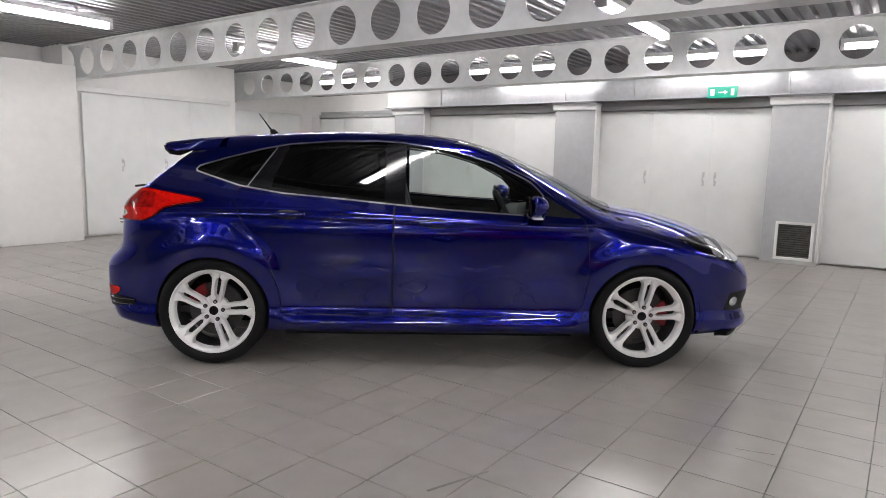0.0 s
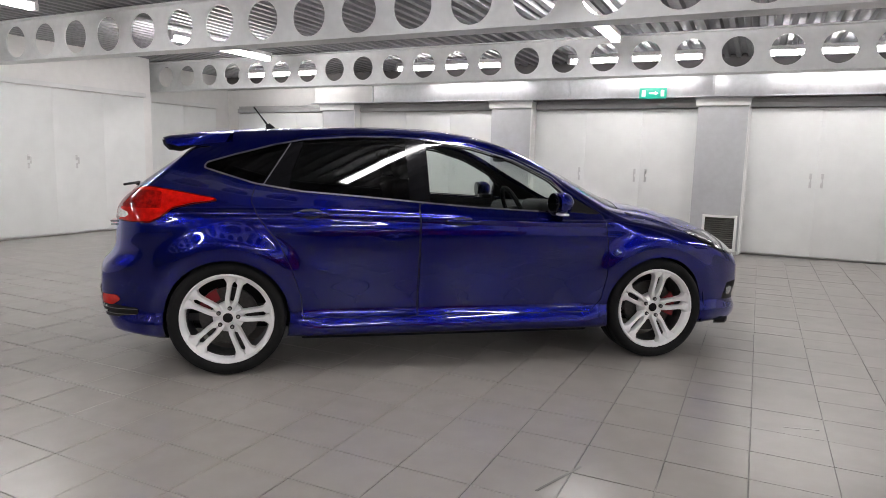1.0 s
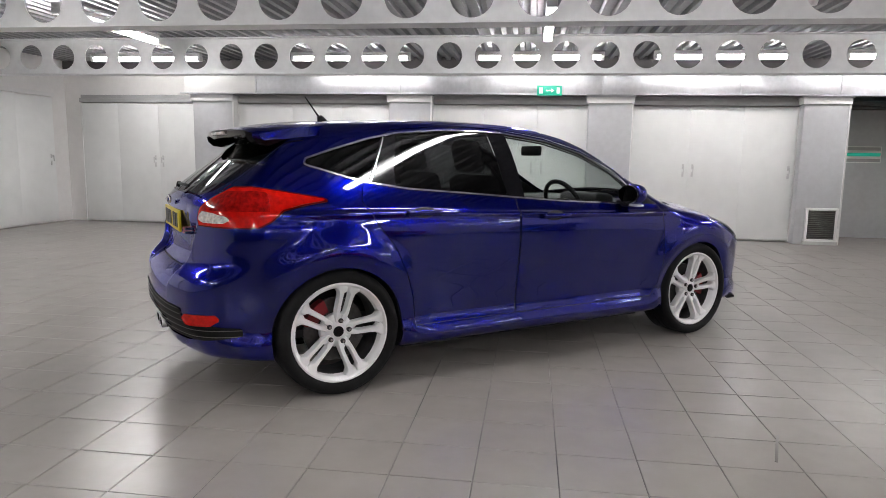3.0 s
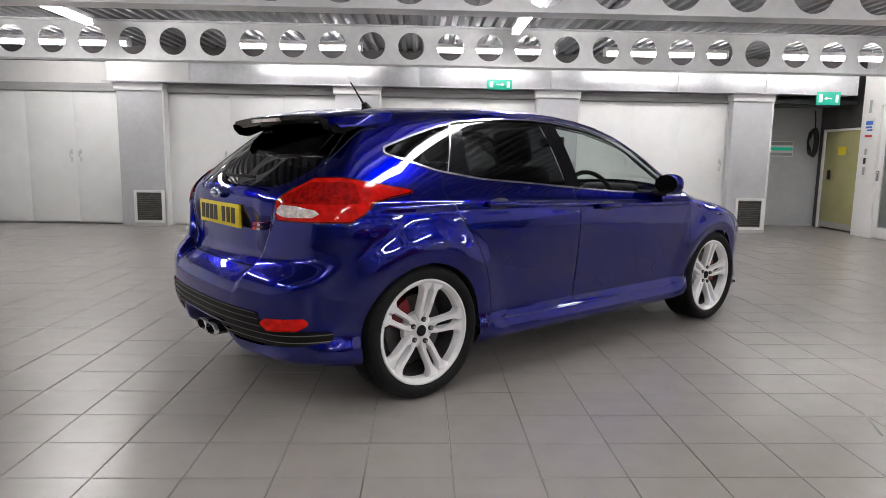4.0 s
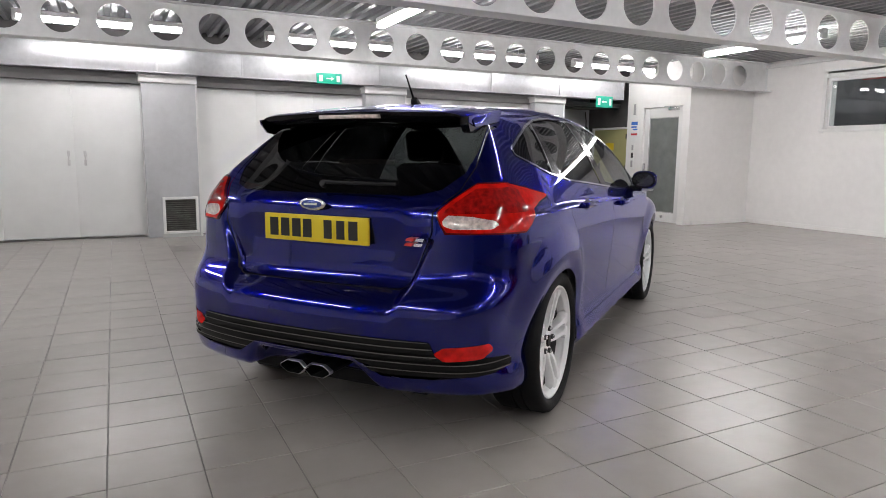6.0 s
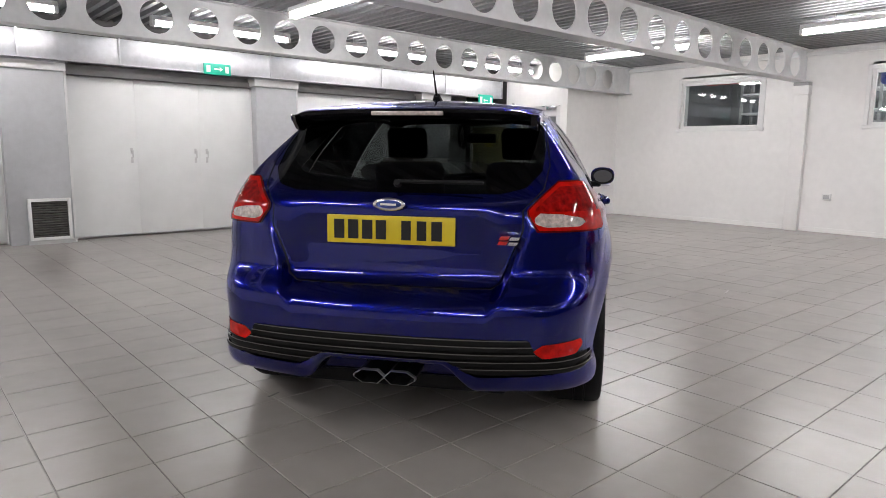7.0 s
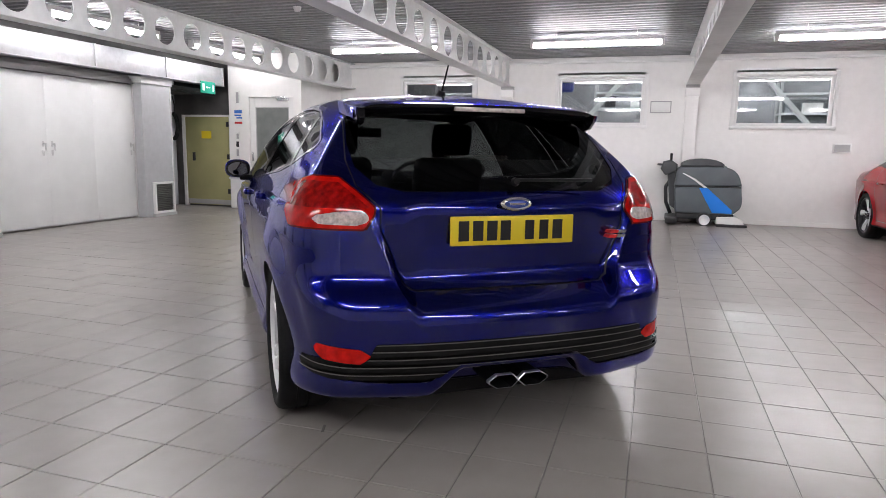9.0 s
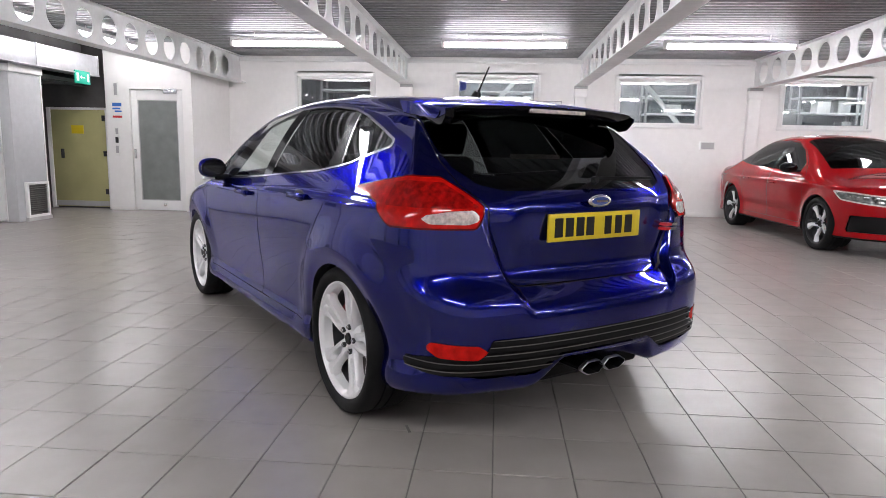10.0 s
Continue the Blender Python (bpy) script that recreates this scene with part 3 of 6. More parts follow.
def poly(pts, r=0.0):
    """signed distance to a polygon, negative inside, corners rounded by r"""
    P = np.array(pts, float)

    def d(a, b):
        best = np.full(a.shape, 1e9)
        ins = np.zeros(a.shape, bool)
        for p, q in zip(P, np.roll(P, -1, 0)):
            e = q - p
            wx, wy = a - p[0], b - p[1]
            t = np.clip((wx * e[0] + wy * e[1]) / (e @ e), 0, 1)
            best = np.minimum(best, (wx - e[0] * t) ** 2 + (wy - e[1] * t) ** 2)
            cond = (p[1] > b) != (q[1] > b)
            with np.errstate(divide="ignore", invalid="ignore"):
                xc = p[0] + (b - p[1]) * e[0] / (e[1] if e[1] else 1e-12)
            ins ^= cond & (a < xc)
        best = np.sqrt(best)
        return np.where(ins, -best, best) - r
    return d


def flake_paint(name, deep, flake, rough=0.36, metal=0.5):
    m = mat(name, deep, rough, metal=metal, coat=1.0, coat_rough=0.0, ior=1.5)
    nt = m.node_tree
    b = nt.nodes["Principled BSDF"]
    b.inputs["Specular IOR Level"].default_value = 0.0
    b.inputs["Specular Tint"].default_value = (*[min(1.0, 4 * c) for c in flake], 1)
    b.inputs["Coat IOR"].default_value = 1.50
    peel = nt.nodes.new("ShaderNodeTexNoise")
    peel.inputs["Scale"].default_value = 11
    peel.inputs["Detail"].default_value = 0.5
    bp = nt.nodes.new("ShaderNodeBump")
    bp.inputs["Strength"].default_value = 0.3
    bp.inputs["Distance"].default_value = 0.0012
    nt.links.new(peel.outputs["Fac"], bp.inputs["Height"])
    nt.links.new(bp.outputs[0], b.inputs["Coat Normal"])
    n = nt.nodes.new("ShaderNodeTexNoise")
    n.inputs["Scale"].default_value = 900
    g = nt.nodes.new("ShaderNodeNewGeometry")
    nt.links.new(g.outputs["Position"], n.inputs["Vector"])
    nt.links.new(g.outputs["Position"], peel.inputs["Vector"])
    mx = nt.nodes.new("ShaderNodeMix")
    mx.data_type = "RGBA"
    mx.inputs[6].default_value, mx.inputs[7].default_value = (*deep, 1), (*flake, 1)
    nt.links.new(n.outputs["Fac"], mx.inputs["Factor"])
    nt.links.new(mx.outputs[2], b.inputs["Base Color"])
    return m


M_PAINT = flake_paint("blue_metallic_paint", (0.0001, 0.0009, 0.046), (0.0003, 0.0032, 0.215), 0.24, 0.92)
M_RED = flake_paint("red_paint", (0.24, 0.002, 0.004), (0.42, 0.006, 0.010), 0.4, 0.1)
M_RED.node_tree.nodes["Principled BSDF"].inputs["Coat IOR"].default_value = 1.40
M_GLOSSBLACK = mat("gloss_black", (0.004, 0.004, 0.005), 0.10, ior=1.35)
M_SATIN = mat("satin_black_plastic", (0.005, 0.005, 0.0055), 0.5, ior=1.28, noise_scale=200, noise_amt=0.2)
M_RUBBER = mat("tyre_rubber", (0.006, 0.006, 0.0065), 0.65, ior=1.3, noise_scale=40, noise_amt=0.25, bump=0.1, bump_scale=150)
M_ALLOY = mat("silver_alloy", (0.86, 0.86, 0.865), 0.36, metal=0.25, coat=0.4, noise_scale=8, noise_amt=0.05)
M_BARREL = mat("wheel_barrel", (0.10, 0.10, 0.105), 0.45, metal=0.6, noise_scale=20, noise_amt=0.3)
M_ALLOYDARK = mat("dark_alloy", (0.03, 0.03, 0.032), 0.35, metal=0.6)
M_DISC = mat("brake_disc_steel", (0.07, 0.068, 0.066), 0.42, metal=0.8, noise_scale=60, noise_amt=0.2)
M_CALIPER = mat("red_caliper", (0.17, 0.005, 0.009), 0.4)
M_LENS = mat("red_lens", (0.52, 0.006, 0.003), 0.06, ior=1.36, noise_scale=30, noise_amt=0.35)
M_LENSDARK = mat("dark_lens_rim", (0.10, 0.001, 0.001), 0.15, ior=1.35)
M_LENSINNER = mat("deep_red_lens", (0.30, 0.004, 0.003), 0.06, ior=1.36, noise_scale=45, noise_amt=0.5)
M_LENSCLEAR = mat("clear_lens", (0.62, 0.53, 0.49), 0.12, coat=1.0, noise_scale=60, noise_amt=0.4)
M_HEADLAMP = mat("headlamp_lens", (0.55, 0.57, 0.60), 0.10, metal=0.5, coat=1.0, noise_scale=22, noise_amt=0.6)
M_LAMPDARK = mat("dark_headlamp_glass", (0.17, 0.17, 0.16), 0.10, metal=0.5, coat=1.0, noise_scale=30, noise_amt=0.8)
M_TRIMCHROME = mat("bright_trim", (0.80, 0.80, 0.82), 0.14, metal=1.0)
M_PLATE = mat("yellow_plate", (0.72, 0.55, 0.02), 0.35)
M_PLATEINK = mat("plate_ink", (0.01, 0.01, 0.012), 0.4)
M_SEAT = mat("dark_seat_cloth", (0.022, 0.022, 0.024), 0.8, noise_scale=60, noise_amt=0.3)
M_CABIN = mat("dark_cabin_trim", (0.013, 0.013, 0.014), 0.65, noise_scale=40, noise_amt=0.2)
M_BADGEBLUE = mat("badge_blue", (0.03, 0.06, 0.25), 0.2, coat=1.0)
M_BADGERED = mat("badge_red", (0.6, 0.03, 0.03), 0.3)
M_SIDEGLASS = glass("side_glass", (0.84, 0.89, 0.87), 0.0, 0.035)
M_PRIVACY = glass("privacy_glass", (0.055, 0.058, 0.062), 0.0, 0.040)
M_REARGLASS = glass("rear_glass", (0.075, 0.082, 0.082), 0.0, 0.04)
M_MIRROR = mat("mirror_glass", (0.12, 0.122, 0.125), 0.02, metal=1.0)


def lathe(name, prof, material, parent=None, label="", seg=56):
    """turns a profile of (radius, y) round the y axis"""
    V, F = [], []
    n = len(prof)
    for k in range(seg):
        a = 2 * math.pi * k / seg
        for r, y in prof:
            V.append((r * math.cos(a), y, r * math.sin(a)))
    for k in range(seg):
        for i in range(n - 1):
            a, b = k * n + i, ((k + 1) % seg) * n + i
            F.append((a, b, b + 1, a + 1))
    me = bpy.data.meshes.new(name)
    me.from_pydata(V, [], F)
    me.materials.append(material)
    me.shade_smooth()
    me.set_sharp_from_angle(angle=radians(35))
    return part(name, me, material, parent, label)


def wheel(parent, R=0.325, rim_r=0.254, spokes="twin", face=M_ALLOY, turn=0.0, caliper=40):
    """wheel about the y axis, outer face towards -y"""
    hub = lathe("wheel", [(rim_r - 0.022, -0.085), (rim_r - 0.004, -0.103), (rim_r + 0.004, -0.102), (rim_r + 0.006, -0.094), (rim_r - 0.004, -0.086),
                          (rim_r - 0.012, -0.076), (rim_r - 0.020, -0.060), (rim_r - 0.026, -0.045)], face, parent, "white-silver alloy rim" if face is M_ALLOY else "dark alloy rim")
    lathe("barrel", [(rim_r - 0.025, -0.047), (rim_r - 0.03, 0.10), (rim_r, 0.11)], M_BARREL, hub, "dark wheel barrel")
    lathe("tyre", [(rim_r + 0.003, -0.096), (rim_r + 0.016, -0.112), (rim_r + 0.035, -0.118), (R - 0.022, -0.116), (R - 0.008, -0.106), (R - 0.001, -0.088), (R, -0.05),
                   (R, -0.046), (R - 0.006, -0.044), (R - 0.006, -0.038), (R, -0.036), (R, 0.0), (R - 0.006, 0.002), (R - 0.006, 0.008), (R, 0.01),
                   (R, 0.09), (R - 0.01, 0.106), (rim_r + 0.03, 0.116), (rim_r, 0.11)], M_RUBBER, hub, "black low-profile tyre")
    lathe("brake_disc", [(0.05, -0.004), (0.165, -0.004), (0.165, 0.02), (0.05, 0.02)], M_DISC, hub, "grey steel brake disc")
    lathe("hub_back", [(0.0, -0.055), (0.055, -0.05), (0.075, -0.02), (0.085, 0.0)], M_ALLOYDARK if face is M_ALLOYDARK else M_DISC, hub)
    bm = B()
    n, r0, r1 = 10, 0.108, 0.172
    for yy in (-0.035, 0.03):
        ring = []
        for i in range(n + 1):
            a = radians(-28 + 56 * i / n)
            ring.append((bm.verts.new((r0 * math.cos(a), yy, r0 * math.sin(a))), bm.verts.new((r1 * math.cos(a), yy, r1 * math.sin(a)))))
        for i in range(n):
            bm.faces.new((ring[i][0], ring[i + 1][0], ring[i + 1][1], ring[i][1]))
        if yy < 0:
            first = ring
    for i in range(n):
        for k in (0, 1):
            bm.faces.new((first[i][k], first[i + 1][k], ring[i + 1][k], ring[i][k]))
    cal = part("caliper", bm, M_CALIPER, hub, "red brake caliper", 40)
    cal.matrix_basis = pose(0, 0, 0, 0, -caliper)

    def bar(pts, depth=0.03):
        """a rounded bar on the wheel's face: (x, z, y, half width)"""
        bm = B()
        rows = []
        for i, (x, z, y, w) in enumerate(pts):
            p = pts[max(i - 1, 0)]
            q = pts[min(i + 1, len(pts) - 1)]
            d = Vector((q[0] - p[0], q[1] - p[1])).normalized()
            nx, nz = -d.y, d.x
            rows.append([bm.verts.new((x + nx * w * u, y + dy, z + nz * w * u)) for u, dy in ((-1.15, depth), (-1, 0.006), (-0.72, 0), (0.72, 0), (1, 0.006), (1.15, depth))])
        for a, b in zip(rows, rows[1:]):
            for i in range(5):
                bm.faces.new((a[i], a[i + 1], b[i + 1], b[i]))
        return bm
    if spokes == "twin":
        protos = []
        for s in (-1, 1):
            bm = bar([(0.034, 0.0090 * s, -0.060, 0.0090), (0.060, 0.0150 * s, -0.066, 0.0150), (0.084, 0.0170 * s, -0.071, 0.0168), (0.096, 0.0235 * s, -0.073, 0.0122),
                      (0.13, 0.0258 * s, -0.078, 0.0118), (0.17, 0.0272 * s, -0.083, 0.0120), (0.200, 0.0295 * s, -0.087, 0.0145), (0.213, 0.0270 * s, -0.089, 0.0255),
                      (0.230, 0.0320 * s, -0.092, 0.0310), (rim_r - 0.006, 0.0385 * s, -0.096, 0.0375)], 0.040)
            protos.append(finish(bm, "spoke", face, 35))
        for k in range(5):
            for me in protos:
                o = part("spoke", me, face, hub)
                o.matrix_basis = pose(0, 0, 0, 0, 72 * k + 90 + turn)
    else:
        me = finish(bar([(0.03, 0, -0.055, 0.03), (0.10, 0.012, -0.068, 0.02), (0.16, 0.002, -0.08, 0.022), (rim_r - 0.008, 0.03, -0.09, 0.04)]), "spoke", M_ALLOY, 35)
        me2 = finish(bar([(0.10, -0.03, -0.06, 0.010), (0.17, -0.045, -0.07, 0.010), (rim_r - 0.008, -0.06, -0.085, 0.014)]), "spoke", M_ALLOYDARK, 35)
        for k in range(5):
            for mm in (me, me2):
                o = part("spoke", mm, face, hub)
                o.matrix_basis = pose(0, 0, 0, 0, 72 * k + 90 + turn)
    lathe("hub_cap", [(0.0, -0.074), (0.022, -0.074), (0.027, -0.070), (0.029, -0.056)], M_GLOSSBLACK, hub, "small dark hub cap", 24)
    lathe("hub_ring", [(0.028, -0.066), (0.040, -0.064), (0.068, -0.056), (0.086, -0.040), (0.090, -0.015)] if spokes == "twin" else [(0.028, -0.066), (0.036, -0.064), (0.044, -0.050), (0.050, -0.03)], face, hub, "", 40)
    nut = finish(cyl(B(), (0, -0.080, 0), (0, -0.060, 0), 0.0075, 0.0075, 6), "wheel_nut", M_CHROME)
    # dark disc proud of the spoke, painted as the shade in the nut hole
    shade_disc = finish(cyl(B(), (0, -0.0735, 0), (0, -0.060, 0), 0.0125, 0.0125, 18), "nut_recess", M_DARK)
    for k in range(5):
        for nm, mm in (("wheel_nut", nut), ("nut_recess", shade_disc)):
            o = part(nm, mm, M_CHROME, hub)
            o.matrix_basis = pose(0, 0, 0, 0, 72 * k + 90 + turn) @ pose(0.057, 0, 0)
    return hub

# ---------------- blue hatchback ----------------
M_DARKCHROME = mat("dark_chrome", (0.80, 0.80, 0.81), 0.32, metal=1.0)
M_SLATEDGE = mat("slat_edge_highlight", (0.10, 0.098, 0.09), 0.3)

car = empty("hatchback_car")
car.matrix_basis = pose(-1.828, 3.814, 0, 0, 0, 37.6)
tagged(car, "metallic deep blue five-door hatchback with silver alloy wheels", "car")
AX = 1.324

h_top = curve((-2.4, 1.27), (-1.75, 1.375), (-1.4, 1.405), (-1.0, 1.430), (-0.5, 1.452), (-0.15, 1.450), (0.15, 1.423), (0.42, 1.358), (0.70, 1.250), (0.95, 1.133),
              (1.18, 1.020), (1.30, 0.978), (1.5, 0.946), (1.77, 0.882), (1.98, 0.805), (2.10, 0.735), (2.3, 0.5))
h_rear = curve((0.1, -1.95), (0.22, -2.035), (0.30, -2.075), (0.42, -2.105), (0.54, -2.105), (0.605, -2.075), (0.645, -2.01), (0.69, -1.975), (0.80, -1.988), (0.90, -1.998), (0.965, -1.985),
               (1.01, -1.945), (1.10, -1.835), (1.20, -1.70), (1.30, -1.565), (1.40, -1.43), (1.6, -1.16))
h_corner = curve((0.1, -1.95), (0.22, -2.035), (0.30, -2.075), (0.42, -2.105), (0.54, -2.108), (0.605, -2.100), (0.645, -2.070), (0.68, -2.038), (0.72, -2.028), (0.80, -2.022), (0.90, -2.012), (0.965, -1.990),
                 (1.01, -1.945), (1.10, -1.835), (1.20, -1.70), (1.30, -1.565), (1.40, -1.43), (1.6, -1.16))
h_front = curve((0.1, 2.15), (0.19, 2.235), (0.26, 2.235), (0.33, 2.205), (0.45, 2.235), (0.6, 2.22), (0.70, 2.17), (0.78, 2.08), (0.9, 1.9))
h_plan = curve((-2.3, 0.62), (-2.1, 0.735), (-1.9, 0.805), (-1.65, 0.850), (-1.324, 0.878), (-0.9, 0.880), (0.0, 0.884), (0.9, 0.882), (1.324, 0.876), (1.6, 0.850), (1.85, 0.795),
               (2.05, 0.70), (2.3, 0.5))
h_sect = curve((0.1, -0.09), (0.2, -0.045), (0.26, -0.012), (0.31, -0.012), (0.36, -0.030), (0.45, -0.026), (0.58, -0.012), (0.72, -0.001), (0.82, 0.0), (0.90, -0.012), (0.96, -0.035),
               (1.02, -0.060), (1.10, -0.100), (1.20, -0.158), (1.30, -0.226), (1.38, -0.294), (1.46, -0.385), (1.6, -0.55))


def h_width(x, z):
    w = h_plan(x) - 0.018 + h_sect(z)
    w = w - 0.078 * np.clip((z - 0.97) / 0.38, 0, 1.2) * (np.clip(0.3 - x, 0, 3) / 2.0) ** 2          # cabin narrows to the rear
    w = w - 0.10 * step(0.93, 1.15, z) * step(0.55, 1.5, x)
    crease = 0.885 + 0.045 * step(0.9, -1.2, x)
    d = z - crease
    w = w - 0.017 * step(-0.002, 0.018, d) * step(1.5, 1.0, x) * step(-1.75, -1.4, x)     # shoulder crease
    w = w + 0.009 * np.exp(-(d / 0.02) ** 2) * step(1.6, 1.0, x) * step(-1.85, -1.4, x)
    for ax in (-AX, AX):
        r = np.hypot(x - ax, (z - 0.32))
        w = w + (0.028 * step(0.56, 0.40, r) * (0.45 + 0.55 * step(0.30, 0.62, z)) - 0.010 * step(0.40, 0.34, r)) * step(0.10, 0.25, z) * step(0.98, 0.88, z)        # wheel arch flares
    w = w + 0.016 * bump1(z, 0.245, 0.045) * step(-1.0, -0.8, x) * step(1.0, 0.8, x)    # sill
    w = w + 0.022 * bump1(z, 0.30, 0.10) * step(-1.7, -1.95, x)                         # bumper corner
    return w


def hatch_field(x, y, z):
    a = np.abs(y)
    side = a - h_width(x, z)
    lowness = step(0.75, 0.55, z)
    k = step(-0.02, 0.03, a - 0.44 - 0.4 * (z - 0.67))
    rear = (h_rear(z) * (1 - k) + h_corner(z) * k + (0.150 - 0.03 * lowness) * (a / 0.80) ** 3.0 + 0.03 * (a / 0.7) ** 2 - x) * 0.85
    front = (x - h_front(z) + 0.30 * (a / 0.80) ** 3.0 + 0.04 * a) * 0.9
    top = z - h_top(x - 0.10 * step(0.2, 0.8, x) * (a / 0.6) ** 2 * -1) + 0.042 * (a / 0.55) ** 2
    notch = 0.115 * step(0.36, 0.22, a) * step(-1.85, -1.98, x)
    bot = (0.205 + 0.035 * step(-1.6, -1.9, x) + notch) - z
    f = smax(side, rear, 0.024 + 0.086 * step(1.12, 0.94, z))
    f = smax(f, front, 0.12)
    f = smax(f, top, 0.065)
    # recess that holds the number plate
    pocket = bump1(z, 0.835, 0.10) * step(0.44, 0.34, a) * step(-1.9, -1.95, x)
    f = f + 0.018 * pocket
    return smax(f, bot, 0.035)


hs = Shell(hatch_field, (-2.24, -1.02, 0.13), (2.36, 1.02, 1.56), 0.0145)
T = hs.T
# wheel openings
for ax in (-AX, AX):
    _, T = hs.cut(T, lambda x, y, z: np.maximum(np.hypot(x - ax, z - 0.318) - 0.346, 0.5 - np.abs(y)))
under, T = hs.cut(T, lambda x, y, z: np.maximum(z - (0.217 + 0.03 * step(-1.6, -1.9, x)), np.abs(y) - 0.80))
# side glass outline
DLO = [(-1.44, 1.175), (-1.17, 1.095), (-0.91, 1.055), (-0.57, 1.030), (-0.23, 1.002), (0.12, 0.975), (0.66, 0.948), (0.67, 1.06), (0.60, 1.135), (0.37, 1.245), (0.12, 1.318), (-0.18, 1.358),
       (-0.36, 1.366), (-0.62, 1.360), (-0.89, 1.336), (-1.06, 1.302), (-1.28, 1.240), (-1.43, 1.192)]
dlo = poly(DLO, 0.004)
dsail = poly([(0.69, 0.948), (0.90, 0.935), (0.69, 1.06)], 0.004)
side_band, T = hs.cut(T, lambda x, y, z: np.maximum(dlo(x, z) - 0.009, 0.35 - np.abs(y)))
win, chrome = hs.cut(side_band, lambda x, y, z: dlo(x, z))
sail, T = hs.cut(T, lambda x, y, z: np.maximum(dsail(x, z), 0.35 - np.abs(y)))
quarter, rest_w = hs.cut(win, lambda x, y, z: poly([(-1.7, 1.0), (-1.145, 1.0), (-1.135, 1.08), (-0.985, 1.318), (-0.97, 1.4), (-1.7, 1.4)])(x, z))
rear_w, rest_w = hs.cut(rest_w, lambda x, y, z: poly([(-1.03, 0.9), (-0.985, 1.04), (-0.965, 1.16), (-0.885, 1.36), (-0.88, 1.5), (-0.295, 1.5), (-0.285, 0.9)])(x, z))
front_w, pillars_w = hs.cut(rest_w, lambda x, y, z: -0.165 - x)
# windscreen and rear glass
screen, T = hs.cut(T, lambda x, y, z: np.maximum.reduce([0.24 + 0.10 * (y / 0.5) ** 2 * -1 - x, x - (1.24 - 0.10 * (y / 0.6) ** 2), np.abs(y) - (0.545 + 0.11 * (x - 0.25)), 0.95 - z]))
dback = poly([(-0.42, 1.020), (0.42, 1.020), (0.51, 1.042), (0.562, 1.10), (0.568, 1.18), (0.535, 1.36), (-0.535, 1.36), (-0.568, 1.18), (-0.562, 1.10), (-0.51, 1.042)], 0.012)
back, T = hs.cut(T, lambda x, y, z: np.maximum(dback(y, z), x + 1.35))
# black corners beside the rear glass
# tail lamps
dl_side = poly([(-2.3, 1.034), (-1.90, 1.044), (-1.72, 1.056), (-1.58, 1.034), (-1.385, 1.000), (-1.375, 0.992), (-1.50, 0.974), (-1.60, 0.950), (-1.66, 0.902), (-1.72, 0.873), (-2.3, 0.873)], 0.006)
dl_in = poly([(0.590, 0.78), (0.572, 0.875), (0.536, 0.930), (0.534, 0.950), (0.60, 1.014), (0.68, 1.09), (1.2, 1.09), (1.2, 0.78)], 0.006)


def lamp_region(x, y, z):
    return np.maximum.reduce([dl_side(x, z), dl_in(np.abs(y), z), x + 1.2])


lamp, T = hs.cut(T, lamp_region)
dclear = poly([(0.562, 0.900), (0.560, 0.918), (0.575, 0.936), (0.66, 0.932), (0.73, 0.918), (0.745, 0.904), (0.725, 0.890), (0.60, 0.888)], 0.002)
lamp_clear, lamp = hs.cut(lamp, lambda x, y, z: np.maximum(dclear(np.abs(y), z), x + 1.72))
lamp, lamp_rim = hs.cut(lamp, lambda x, y, z: lamp_region(x, y, z) + 0.007)
lamp_hot, lamp = hs.cut(lamp, lambda x, y, z: np.maximum.reduce([lamp_region(x, y, z) + 0.022, 0.944 - z, x + 1.66]))
# tailgate and its shut line
dgate = poly([(-0.40, 0.648), (0.40, 0.648), (0.435, 0.67), (0.475, 0.78), (0.515, 0.870), (0.512, 0.95), (0.585, 1.03), (0.60, 1.12), (0.575, 1.25), (0.545, 1.42), (-0.545, 1.42), (-0.575, 1.25), (-0.60, 1.12),
              (-0.585, 1.03), (-0.512, 0.95), (-0.515, 0.870), (-0.475, 0.78), (-0.435, 0.67)], 0.004)
gate, T = hs.cut(T, lambda x, y, z: np.maximum(dgate(y, z), x + 1.42))
gate, gate_gap = hs.cut(gate, lambda x, y, z: dgate(y, z) + 0.006)
# doors and their shut lines
dfd = poly([(-0.232, 0.325), (0.86, 0.325), (0.93, 0.40), (0.955, 0.55), (0.955, 0.75), (0.925, 0.92), (0.70, 1.085), (0.62, 1.155), (0.38, 1.268), (0.12, 1.343), (-0.19, 1.384), (-0.222, 1.0)], 0.006)
drd = poly([(-0.246, 0.325), (-0.236, 1.0), (-0.204, 1.386), (-0.4, 1.393), (-0.64, 1.386), (-0.92, 1.358), (-1.02, 1.30), (-1.165, 1.07), (-1.185, 0.99), (-1.13, 0.885), (-1.03, 0.76), (-0.965, 0.62), (-0.915, 0.46), (-0.90, 0.325)], 0.006)
doors = []
for dd in (dfd, drd):
    d, T = hs.cut(T, lambda x, y, z: np.maximum(dd(x, z), 0.3 - np.abs(y)))
    doors.append(hs.cut(d, lambda x, y, z: dd(x, z) + 0.0045))
